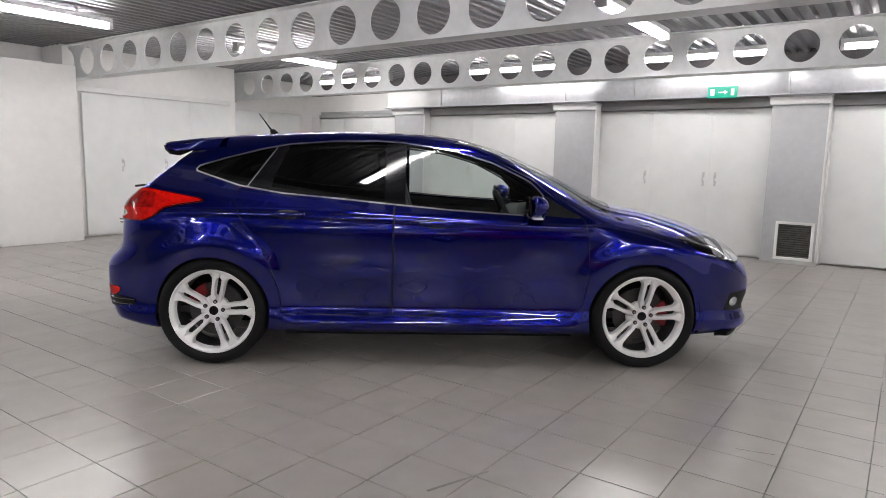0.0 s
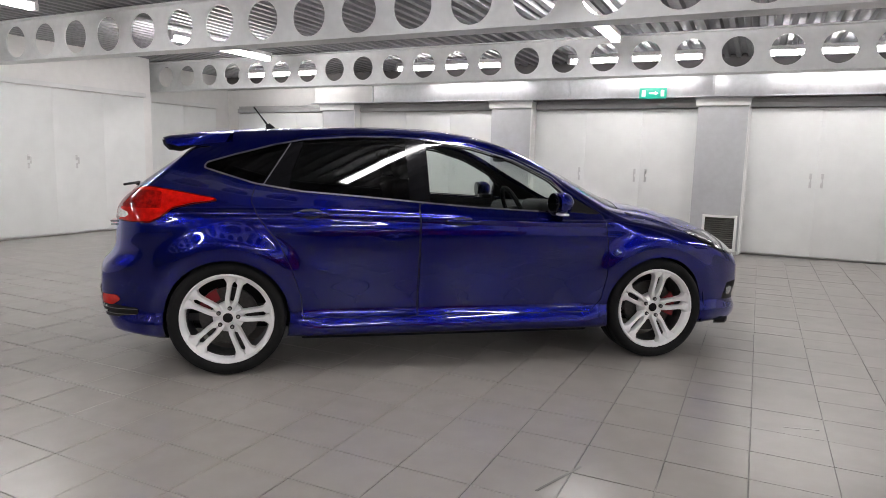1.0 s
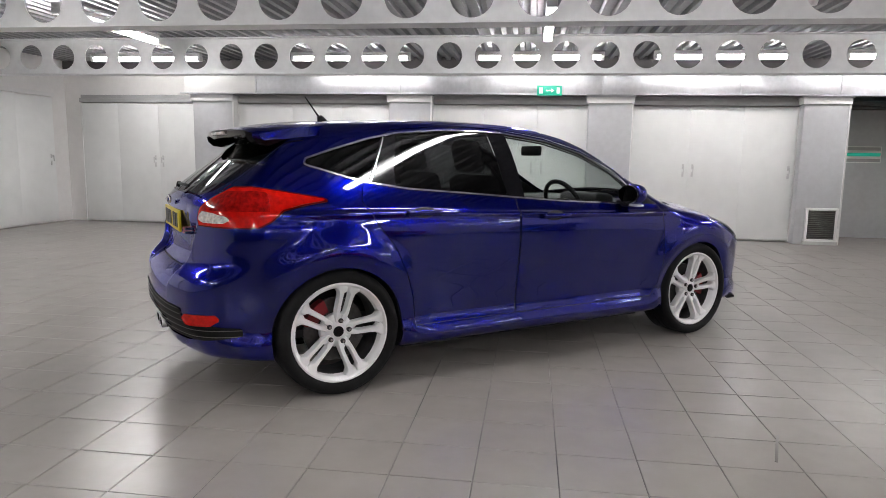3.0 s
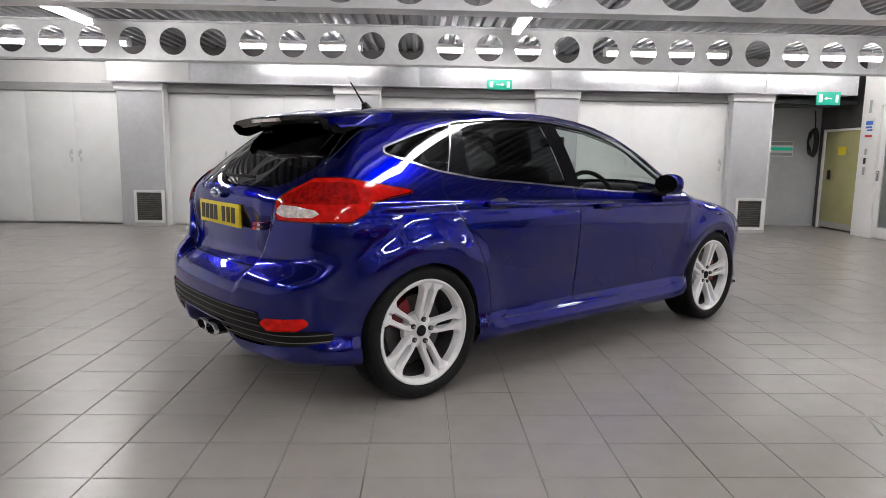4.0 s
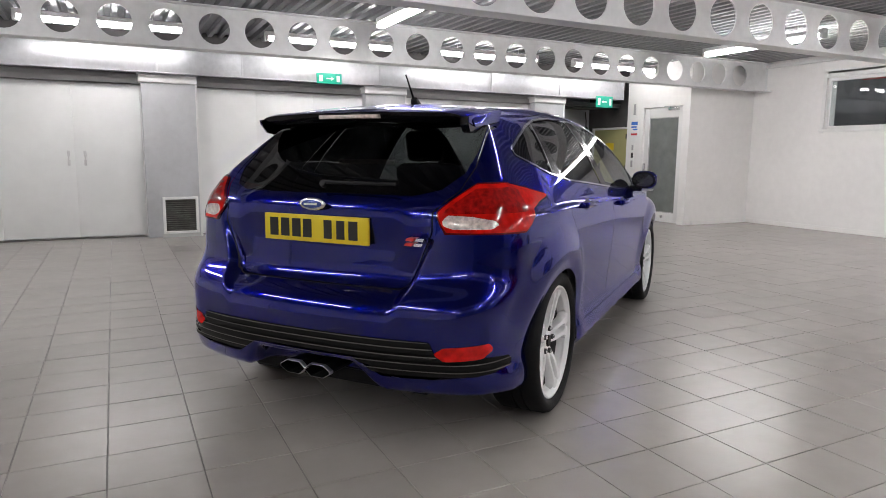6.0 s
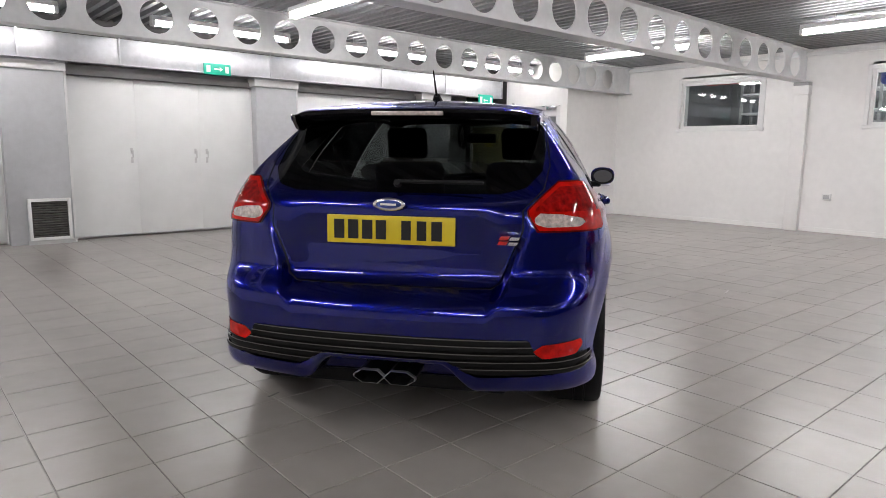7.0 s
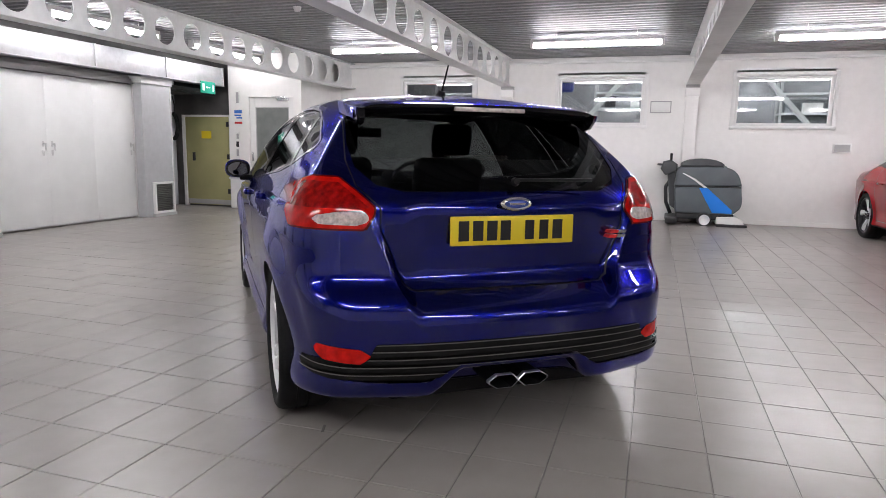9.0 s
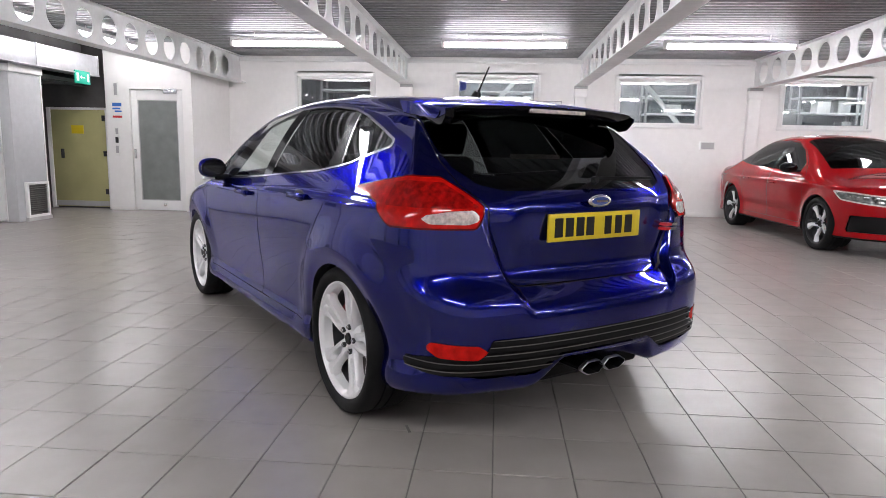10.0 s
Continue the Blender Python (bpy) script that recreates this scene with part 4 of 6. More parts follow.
# black slatted panel in the rear bumper, reflectors
half = [(0.30, 0.470), (0.555, 0.466), (0.58, 0.408), (0.73, 0.403), (0.80, 0.385), (0.815, 0.366), (0.76, 0.346), (0.58, 0.322), (0.36, 0.318), (0.25, 0.388)]
dblack = poly(half + [(-a, b) for a, b in half[::-1]], 0.004)
drefl = poly([(0.575, 0.425), (0.61, 0.449), (0.745, 0.456), (0.755, 0.434), (0.73, 0.406), (0.61, 0.400)], 0.003)
refl, T = hs.cut(T, lambda x, y, z: np.maximum(drefl(np.abs(y), z), x + 1.78))
black, T = hs.cut(T, lambda x, y, z: np.maximum(dblack(y, z), x + 1.80))
# head lamps, lower grille side, bonnet line
dhead = poly([(1.54, 0.818), (1.66, 0.752), (1.80, 0.695), (1.95, 0.655), (2.07, 0.668), (2.09, 0.725), (1.98, 0.772), (1.80, 0.806)], 0.006)
head, T = hs.cut(T, lambda x, y, z: np.maximum.reduce([dhead(x, z), 0.42 - np.abs(y)]))
head_lens, head = hs.cut(head, lambda x, y, z: np.maximum(dhead(x, z) + 0.014, 1.86 + 0.6 * (z - 0.72) - x))
head_lens2, head = hs.cut(head, lambda x, y, z: np.maximum(dhead(x, z) + 0.016, np.abs(x - 1.79) - 0.035))
dfog = poly([(1.88, 0.36), (1.92, 0.46), (2.2, 0.46), (2.2, 0.33)], 0.006)
fog, T = hs.cut(T, lambda x, y, z: np.maximum.reduce([dfog(x, z), 0.40 - np.abs(y)]))
fog_lens, fog = hs.cut(fog, lambda x, y, z: np.hypot((x - 1.955) * 0.8, z - 0.405) - 0.030)
grille, T = hs.cut(T, lambda x, y, z: np.maximum.reduce([np.abs(y) - 0.52, 2.0 - x, np.abs(z - 0.50) - 0.15]))
bonnet, T = hs.cut(T, lambda x, y, z: np.maximum.reduce([1.22 - x, x - 1.95, 0.7 - z, 0.45 - np.abs(y)]))
bonnet_gap, bonnet = hs.band(bonnet, lambda x, y, z: np.abs(y) - (0.70 - 0.05 * (x - 1.2)), 0.003)
T = np.concatenate([T, bonnet])

body = part("body", hs.mesh(T, "body", M_PAINT), M_PAINT, car, "deep blue metallic body shell")


def panel(name, T, material, offset=0.0, parent=car, label=""):
    return part(name, hs.mesh(T, name, material, offset), material, parent, label)


def pair(name, T, material, offset=0.0, parent=car, label=""):
    return [panel(name, hs.side(T, s), material, offset, parent, label) for s in (-1, 1)]


panel("underside", under, M_SATIN, 0.0, car, "black underside")
# unseen boxes added below the body to darken the floor under it
bm = B()
box(bm, -0.92, 0.92, -0.70, 0.70, 0.155, 0.24, 0.02)
box(bm, 0.90, 2.02, -0.48, 0.48, 0.165, 0.24, 0.02)
box(bm, -1.86, -0.90, -0.46, 0.46, 0.175, 0.26, 0.02)
part("undertray", bm, M_SATIN, car, "unseen black boxes that block light under the car")
for (d, gap), nm in zip(doors, ("front_door", "rear_door")):
    for s in (-1, 1):
        dob = panel(nm, hs.side(d, s), M_PAINT)
        panel("shut_line", hs.side(gap, s), M_DARK, -0.006, dob)
tailgate = panel("tailgate", gate, M_PAINT)
panel("shut_line", gate_gap, M_DARK, -0.008, tailgate)
panel("rear_window", back, M_REARGLASS, -0.003, tailgate, "dark tinted rear window")
panel("windscreen", screen, M_SIDEGLASS, -0.002, car, "clear windscreen")
pair("front_side_window", front_w, M_SIDEGLASS, -0.004, car, "clear side glass")
pair("rear_side_window", rear_w, M_PRIVACY, -0.004, car, "dark privacy glass")
pair("quarter_window", quarter, M_PRIVACY, -0.004, car, "dark privacy glass")
dquarter = poly([(-1.7, 1.0), (-1.145, 1.0), (-1.135, 1.08), (-0.985, 1.318), (-0.97, 1.4), (-1.7, 1.4)])
rear_pillar, pillars_w = hs.cut(pillars_w, lambda x, y, z: x + 0.6)
rear_strip, rear_pillar = hs.band(rear_pillar, lambda x, y, z: dquarter(x, z) - 0.010, 0.003)
pair("pillar_strip", rear_strip, M_TRIMCHROME, 0.002, car, "thin bright strip beside the quarter window")
for tri in (rear_pillar, pillars_w):
    pair("window_pillar", tri, M_GLOSSBLACK, -0.001, car, "gloss black pillar trim")
pair("mirror_sail", sail, M_SATIN, 0.001, car)
pair("window_trim", chrome, M_TRIMCHROME, 0.003, car, "bright metal window surround")
for s in (-1, 1):
    lo_ = panel("tail_lamp", hs.side(lamp, s), M_LENS, 0.008, car, "red tail lamp lens")
    panel("lens_rim", hs.side(lamp_rim, s), M_LENSDARK, 0.005, lo_, "dark red lens rim")
    panel("lamp_glow", hs.side(lamp_hot, s), M_LENSINNER, 0.008, lo_, "deeper red upper lens")
    panel("reversing_lens", hs.side(lamp_clear, s), M_LENSCLEAR, 0.006, lo_, "clear reversing lens")
pair("reflector", refl, M_LENS, 0.003, car, "red rear reflector")
for s in (-1, 1):
    hl = panel("head_lamp", hs.side(head, s), M_GLOSSBLACK, 0.002, car, "dark head lamp housing")
    panel("projector_lens", hs.side(head_lens, s), M_HEADLAMP, 0.003, hl, "bright head lamp lens")
    panel("inner_lens", hs.side(head_lens2, s), M_HEADLAMP, 0.003, hl, "small bright inner lens")
pair("fog_lamp_surround", fog, M_SATIN, -0.004, car)
pair("fog_lamp", fog_lens, M_HEADLAMP, 0.002, car, "clear round fog lamp")
panel("front_grille", grille, M_SATIN, -0.01, car, "black front grille")
bumper_panel = panel("bumper_insert", black, M_SATIN, -0.012, car, "black slatted bumper insert")
panel("bonnet_line", bonnet_gap, M_DARK, -0.004, body)
for zc in (0.344, 0.374, 0.404, 0.434, 0.460):
    sl, _ = hs.band(black, lambda x, y, z: z - zc, 0.0085)
    pair("slat", sl, M_SATIN, 0.006, bumper_panel)
    # paler lip: light caught on the slat's top edge, put into the colour
    lip, _ = hs.band(black, lambda x, y, z: z - zc - 0.0095, 0.0022)
    pair("slat_edge", lip, M_SLATEDGE, 0.0065, bumper_panel)

# dark inner lining, seen through the glass
lining = np.concatenate([T, gate, doors[0][0], doors[1][0]])
lin, _ = hs.cut(lining, lambda x, y, z: np.maximum.reduce([x - 1.35, -1.9 - x, 0.3 - z]))
panel("inner_lining", lin, M_CABIN, -0.035, car, "dark cabin lining")
boxpart("cabin_floor", (-1.75, 1.35, -0.74, 0.74, 0.30, 0.34), M_CABIN, car)
boxpart("load_cover", (-1.72, -1.05, -0.62, 0.62, 0.93, 0.95), M_CABIN, car)


# seats and dashboard
def seat(x, y, w, rear=False):
    s = part("seat_base", box(B(), x - 0.25, x + 0.27, y - w, y + w, 0.42, 0.60, 0.05), M_SEAT, car, "", 50)
    bm = B()
    tilt = Matrix.Translation((x - 0.22, 0, 0.55)) @ pose(0, 0, 0, 0, -16 if not rear else -22)
    box(bm, -0.07, 0.06, y - w + 0.02, y + w - 0.02, 0.0, 0.58 if not rear else 0.42, 0.05, tilt)
    part("seat_back", bm, M_SEAT, s, "", 50)
    for dy in ((0,) if not rear else ()):
        bm = B()
        box(bm, -0.05, 0.04, y + dy - 0.13, y + dy + 0.13, 0.60, 0.80, 0.035, tilt)
        part("head_rest", bm, M_SEAT, s, "", 50)


seat(0.12, -0.37, 0.25)
seat(0.12, 0.37, 0.25)
seat(-0.72, 0.0, 0.62, True)
dash = B()
box(dash, 0.62, 1.25, -0.70, 0.70, 0.72, 0.93, 0.06)
box(dash, 0.60, 0.80, -0.56, -0.18, 0.88, 0.99, 0.04)
part("dashboard", dash, M_CABIN, car, "", 50)
wh = []
for k in range(28):
    a = 2 * math.pi * k / 28
    wh.append(Matrix.Translation((0.50, -0.37, 0.90)) @ pose(0, 0, 0, 0, -24) @ Vector((0, 0.182 * math.cos(a), 0.182 * math.sin(a))))
sw = tube_curve("steering_wheel", wh, 0.016, M_SATIN, car, "black steering wheel", 8, True)
bm = B()
box(bm, -0.015, 0.03, -0.07, 0.07, -0.06, 0.05, 0.02, Matrix.Translation((0.50, -0.37, 0.90)) @ pose(0, 0, 0, 0, -24))
box(bm, -0.008, 0.008, -0.175, 0.175, -0.02, 0.012, 0.0, Matrix.Translation((0.50, -0.37, 0.90)) @ pose(0, 0, 0, 0, -24))
part("wheel_hub", bm, M_SATIN, sw, "", 50)
part("rear_view_mirror", box(B(), 0.47, 0.50, -0.11, 0.11, 1.24, 1.31, 0.012), M_SATIN, car, "", 50)

# wheels in their dark wells
for ax in (-AX, AX):
    for s in (-1, 1):
        w = wheel(car, turn=46 if ax > 0 else 48, caliper=5 if ax > 0 else 140)
        w.matrix_basis = pose(ax, s * 0.738, 0.325, 0, 0, 0 if s < 0 else 180)
        bm = B()
        arc = [(0.372 * math.cos(radians(a)), 0.372 * math.sin(radians(a))) for a in range(-16, 197, 9)]
        out = [bm.verts.new((p[0], -0.045, p[1])) for p in arc]
        inn = [bm.verts.new((p[0], 0.26, p[1])) for p in arc]
        for i in range(len(arc) - 1):
            bm.faces.new((out[i], out[i + 1], inn[i + 1], inn[i]))
        bm.faces.new(inn)
        V = part("wheel_well", bm, M_CABIN, car, "black wheel arch liner", 40)
        V.matrix_basis = pose(ax, s * 0.76, 0.318, 0, 0, 0 if s < 0 else 180)

# roof spoiler: a lofted wing with drooping ends
rows = []
ny = 40
for i in range(ny + 1):
    y = -0.55 + 1.10 * i / ny
    e = abs(y) / 0.55
    drop = 0.012 * e**2 + 0.022 * max(0, (e - 0.80) / 0.20) ** 2
    x0, x1 = -1.30 - 0.015 * e**4, -1.735 + 0.045 * e**2 + 0.05 * max(0, (e - 0.88) / 0.12) ** 2
    zt0, zt1 = 1.408 - 0.042 * (y / 0.55) ** 2 + 0.003, 1.347 - drop
    thick = 0.040 - 0.012 * step(0.75, 0.98, np.array(e)).item()
    root = 0.085
    sec = []
    for u in (0, 0.25, 0.5, 0.75, 0.93, 1.0):
        sec.append((x0 + (x1 - x0) * u, zt0 + (zt1 - zt0) * u + 0.010 * math.sin(math.pi * u) + (0.004 if u == 0.93 else 0)))
    sec.append((x1 + 0.006, zt1 - thick * 0.45))
    sec.append((x1 + 0.03, zt1 - thick))
    for u in (0.75, 0.5, 0.25, 0.0):
        sec.append((x0 - 0.05 + (x1 - x0 + 0.05) * u, (zt0 - root) * (1 - u) + (zt1 - thick) * u + 0.012 * math.sin(math.pi * u)))
    rows.append([(x, y, z) for x, z in sec])


def loft_rows(rows, keep, name, material, parent, label=""):
    bm = B()
    vs = [[bm.verts.new(p) for p in r] for r in rows]
    n = len(rows[0])
    for a, b in zip(vs, vs[1:]):
        for i in range(n - 1):
            if keep(i):
                bm.faces.new((a[i], b[i], b[i + 1], a[i + 1]))
    for r in (vs[0], vs[-1]):
        if keep(99):
            bm.faces.new(r)
    bmesh.ops.delete(bm, geom=[v for v in bm.verts if not v.link_faces], context="VERTS")
    return part(name, bm, material, parent, label, 50)


spoiler = loft_rows(rows, lambda i: i < 5 or i == 99, "roof_spoiler", M_PAINT, car, "blue roof spoiler with drooping ends")
loft_rows(rows, lambda i: 5 <= i < 99, "spoiler_underside", M_GLOSSBLACK, spoiler, "gloss black underside")
bm = B()
box(bm, -1.742, -1.715, -0.155, 0.155, 1.319, 1.337, 0.004)
part("brake_light", bm, M_LENSCLEAR, spoiler, "clear high-level brake light", 40)

for s in (-1, 1):
    bm = B()
    prof = [(-1.40, 1.345), (-1.55, 1.340), (-1.675, 1.322), (-1.668, 1.292), (-1.640, 1.264), (-1.59, 1.258), (-1.53, 1.283), (-1.46, 1.310)]
    lay = [[bm.verts.new((x - 0.012 * k, s * (0.545 - 0.013 * k - 0.10 * max(0, 1.33 - z)), z)) for x, z in prof] for k in (0, 1, 2)]
    for a, b in zip(lay, lay[1:]):
        for i in range(len(prof)):
            j = (i + 1) % len(prof)
            bm.faces.new((a[i], a[j], b[j], b[i]))
    bm.faces.new(lay[0])
    bm.faces.new(lay[-1])
    part("spoiler_winglet", bm, M_GLOSSBLACK, spoiler, "gloss black drooping winglet", 40)
    bm = B()
    skin = [(-1.40, 1.347), (-1.55, 1.342), (-1.677, 1.324), (-1.672, 1.300), (-1.60, 1.285), (-1.53, 1.293), (-1.46, 1.312)]
    a = [bm.verts.new((x, s * (0.549 - 0.10 * max(0, 1.33 - z)), z)) for x, z in skin]
    b = [bm.verts.new((x, s * (0.535 - 0.10 * max(0, 1.33 - z)), z)) for x, z in skin]
    bm.faces.new(a)
    for i in range(len(skin)):
        j = (i + 1) % len(skin)
        bm.faces.new((a[i], a[j], b[j], b[i]))
    part("winglet_skin", bm, M_PAINT, spoiler, "blue outer skin of the winglet", 40)

# aerial
ant = part("aerial_base", cyl(B(), (-1.105, 0, 1.402), (-1.135, 0, 1.452), 0.036, 0.016, 16), M_SATIN, car, "black aerial base", 40)
part("aerial_rod", cyl(B(), (-1.135, 0, 1.445), (-1.222, 0, 1.562), 0.006, 0.0035, 10), M_SATIN, ant)

# door mirrors
for s in (-1, 1):
    bm = B()
    bmesh.ops.create_uvsphere(bm, u_segments=24, v_segments=14, radius=1)
    for v in bm.verts:
        x, y, z = v.co
        x = x if x > 0 else x * 0.55
        q = (abs(y) ** 2.6 + abs(z) ** 2.6) ** (1 / 2.6)
        k = math.hypot(y, z) / q if q > 1e-6 else 1
        v.co = (0.615 + 0.075 * x, s * (0.900 + 0.086 * y * k), 1.005 + 0.064 * z * k)
    mir = part("door_mirror", bm, M_PAINT, car, "blue mirror housing", 60)
    bm = B()
    cyl(bm, (0, 0, 0), (0.012, 0, 0), 1, 1, 28)
    for v in bm.verts:
        v.co = (0.563 + v.co.x, s * 0.900 + v.co.y * 0.080, 1.005 + v.co.z * 0.058)
    part("mirror_bezel", bm, M_GLOSSBLACK, mir, "black mirror bezel", 40)
    bm = B()
    cyl(bm, (0, 0, 0), (0.004, 0, 0), 1, 1, 28)
    for v in bm.verts:
        v.co = (0.560 + v.co.x, s * 0.900 + v.co.y * 0.067, 1.005 + v.co.z * 0.045)
    part("mirror_face", bm, M_MIRROR, mir, "mirror glass", 40)
    bm = B()
    box(bm, 0.58, 0.67, s * 0.78, s * 0.89, 0.925, 0.965, 0.012)
    part("mirror_arm", bm, M_SATIN, mir, "", 50)
    bm = B()
    box(bm, 0.59, 0.65, s * 0.87, s * 0.96, 0.930, 0.944, 0.006)
    part("mirror_lower_trim", bm, M_ALLOY, mir, "silver lower trim", 50)


# door handles
def door_handle(x, z, s):
    y = s * (float(h_width(np.array([x]), np.array([z]))[0]))
    bm = B()
    box(bm, x - 0.10, x + 0.10, y + s * 0.012, y + s * 0.034, z - 0.014, z + 0.016, 0.010)
    box(bm, x - 0.10, x - 0.07, y - s * 0.01, y + s * 0.02, z - 0.014, z + 0.014, 0.004)
    box(bm, x + 0.07, x + 0.10, y - s * 0.01, y + s * 0.02, z - 0.014, z + 0.014, 0.004)
    hd = part("door_handle", bm, M_PAINT, car, "blue pull handle", 50)
    bm = B()
    bmesh.ops.create_uvsphere(bm, u_segments=16, v_segments=8, radius=1, matrix=Matrix.LocRotScale((x, y - s * 0.001, z), None, (0.075, 0.006, 0.030)))
    part("handle_cup", bm, M_DARK, hd, "", 60)


for s in (-1, 1):
    door_handle(-0.86, 0.925, s)
    door_handle(0.02, 0.885, s)

# number plate with plain bars for its characters, badges
plate = part("number_plate", box(B(), -2.012, -2.000, -0.26, 0.26, 0.790, 0.901, 0.003), M_PLATE, car, "yellow rear number plate with dark bars", 40)
plate.matrix_basis = pose(0.020, 0, 0.018)
for yy, w in ((0.208, 0.021), (0.150, 0.021), (0.092, 0.021), (0.036, 0.021), (-0.066, 0.019), (-0.128, 0.019), (-0.188, 0.021)):
    boxpart("plate_bar", (-2.0145, -2.012, yy - w, yy + w, 0.808, 0.884), M_PLATEINK, plate)
bm = B()
bmesh.ops.create_uvsphere(bm, u_segments=28, v_segments=12, radius=1, matrix=Matrix.LocRotScale((-2.003, 0, 0.966), None, (0.010, 0.065, 0.026)))
badge = part("badge", bm, M_TRIMCHROME, car, "oval bright badge", 60)
bm = B()
bmesh.ops.create_uvsphere(bm, u_segments=28, v_segments=12, radius=1, matrix=Matrix.LocRotScale((-2.005, 0, 0.966), None, (0.011, 0.055, 0.019)))
part("badge_field", bm, M_BADGEBLUE, badge, "blue badge field", 60)
boxpart("badge_stroke", (-2.0175, -2.0145, -0.032, 0.032, 0.962, 0.970), M_TRIMCHROME, badge)
for y0, m in ((-0.444, M_BADGERED), (-0.484, M_TRIMCHROME)):
    model = B()
    x = -1.990 + 0.05 * (abs(y0) - 0.44)
    for k in (0, 1):
        q = [(y0 + 0.022, 0.0), (y0 - 0.012, 0.0), (y0 - 0.020, 0.012), (y0 + 0.014, 0.012)]
        z0 = 0.822 + 0.019 * k
        a = [model.verts.new((x - 0.010, y - 0.006 * k, z0 + z)) for y, z in q]
        b = [model.verts.new((x + 0.03, y - 0.006 * k, z0 + z)) for y, z in q]
        model.faces.new(a)
        for i in range(4):
            model.faces.new((a[i], a[(i + 1) % 4], b[(i + 1) % 4], b[i]))
    part("model_badge_bar", model, m, tailgate, "small slanted badge bar")

# twin hexagonal exhaust tips
ex = None
for y in (0.062, -0.062):
    for r, m, dx in ((1.0, M_DARKCHROME, 0.0), (0.935, M_SATIN, 0.004)):
        bm = B()
        pts = [(-0.066, 0), (-0.036, 0.027), (0.030, 0.027), (0.064, 0.006), (0.064, -0.006), (0.030, -0.027), (-0.036, -0.027)] if y > 0 else [(-0.064, 0.006), (-0.030, 0.027), (0.036, 0.027), (0.066, 0), (0.036, -0.027), (-0.030, -0.027), (-0.064, -0.006)]
        a = [bm.verts.new((-2.075 - dx * 0.2, y + p[0] * r, 0.292 + p[1] * r)) for p in pts]
        b = [bm.verts.new((-1.85, y + p[0] * r, 0.292 + p[1] * r)) for p in pts]
        if dx:
            for i in range(7):
                bm.faces.new((a[i], a[(i + 1) % 7], b[(i + 1) % 7], b[i]))
            bm.faces.new([bm.verts.new((-1.98, y + p[0] * r, 0.292 + p[1] * r)) for p in pts])
        else:
            bmesh.ops.delete(bm, geom=b, context="VERTS")
            c = [bm.verts.new((-2.078, y + p[0] * 0.93, 0.292 + p[1] * 0.91)) for p in pts]
            d = [bm.verts.new((-2.055, y + p[0], 0.292 + p[1])) for p in pts]
            for i in range(7):
                j = (i + 1) % 7
                bm.faces.new((a[i], a[j], c[j], c[i]))
                bm.faces.new((a[i], a[j], d[j], d[i]))
        o = part("exhaust_tip" if not dx else "exhaust_bore", bm, m, car if not dx else ex, "hexagonal chrome exhaust tip" if not dx else "")
        ex = o if not dx else ex

# front splitter
bm = B()
lipV = []
for k in range(25):
    yy = -0.74 + 1.48 * k / 24
    lipV.append((2.19 - 0.30 * (abs(yy) / 0.80) ** 3 - 0.04 * abs(yy), yy))
for z0, z1, dx in ((0.190, 0.208, -0.012),):
    lo = [[bm.verts.new((x + o, y, z)) for x, y in lipV] for o, z in ((dx, z0), (dx, z1), (-0.10, z1), (-0.10, z0))]
    for a, b in zip(lo, lo[1:] + lo[:1]):
        for i in range(24):
            bm.faces.new((a[i], a[i + 1], b[i + 1], b[i]))
part("front_splitter", bm, M_SATIN, car, "black front splitter", 40)
# rear wiper
bm = B()
cyl(bm, (-1.945, -0.02, 1.045), (-1.962, -0.02, 1.050), 0.018, 0.013, 16)
box(bm, -1.958, -1.945, -0.36, -0.02, 1.046, 1.060, 0.004)
part("rear_wiper", bm, M_SATIN, tailgate, "black rear wiper", 40)

# ---------------- red saloon parked by the east wall ----------------
saloon = empty("saloon_car")
saloon.matrix_basis = pose(3.62, -1.75, 0, 0, 0, 182.5)
tagged(saloon, "bright red saloon car with dark alloy wheels", "car")
SX = 1.315
s_top = curve((-2.5, 0.85), (-2.25, 0.96), (-2.0, 1.015), (-1.78, 1.035), (-1.55, 1.085), (-1.25, 1.235), (-0.95, 1.352), (-0.6, 1.425), (-0.2, 1.445), (0.15, 1.43), (0.45, 1.355), (0.8, 1.195), (1.12, 1.03),
              (1.28, 0.965), (1.6, 0.915), (1.95, 0.83), (2.12, 0.74), (2.3, 0.5))
s_plan = curve((-2.4, 0.62), (-2.2, 0.74), (-1.9, 0.84), (-1.315, 0.885), (0, 0.89), (1.315, 0.885), (1.7, 0.845), (1.95, 0.77), (2.15, 0.62), (2.3, 0.45))
s_sect = curve((0.1, -0.07), (0.22, -0.02), (0.35, -0.03), (0.5, -0.012), (0.7, 0.0), (0.8, -0.002), (0.88, -0.02), (0.96, -0.06), (1.05, -0.12), (1.2, -0.22), (1.32, -0.30), (1.42, -0.38), (1.6, -0.55))


def s_width(x, z):
    w = s_plan(x) + s_sect(z)
    w = w - 0.10 * step(0.95, 1.3, z) * step(-0.8, -1.6, x)
    d = z - 0.80
    w = w - 0.012 * step(0.0, 0.03, d) + 0.008 * np.exp(-(d / 0.025) ** 2)
    w = w - 0.012 * bump1(z, 0.42, 0.06) * step(-0.95, -0.7, x) * step(0.95, 0.7, x)
    for ax in (-SX, SX):
        r = np.hypot(x - ax, z - 0.32)
        w = w + 0.025 * np.exp(-((r - 0.34) / 0.08) ** 2) * step(0.1, 0.25, z)
    return w


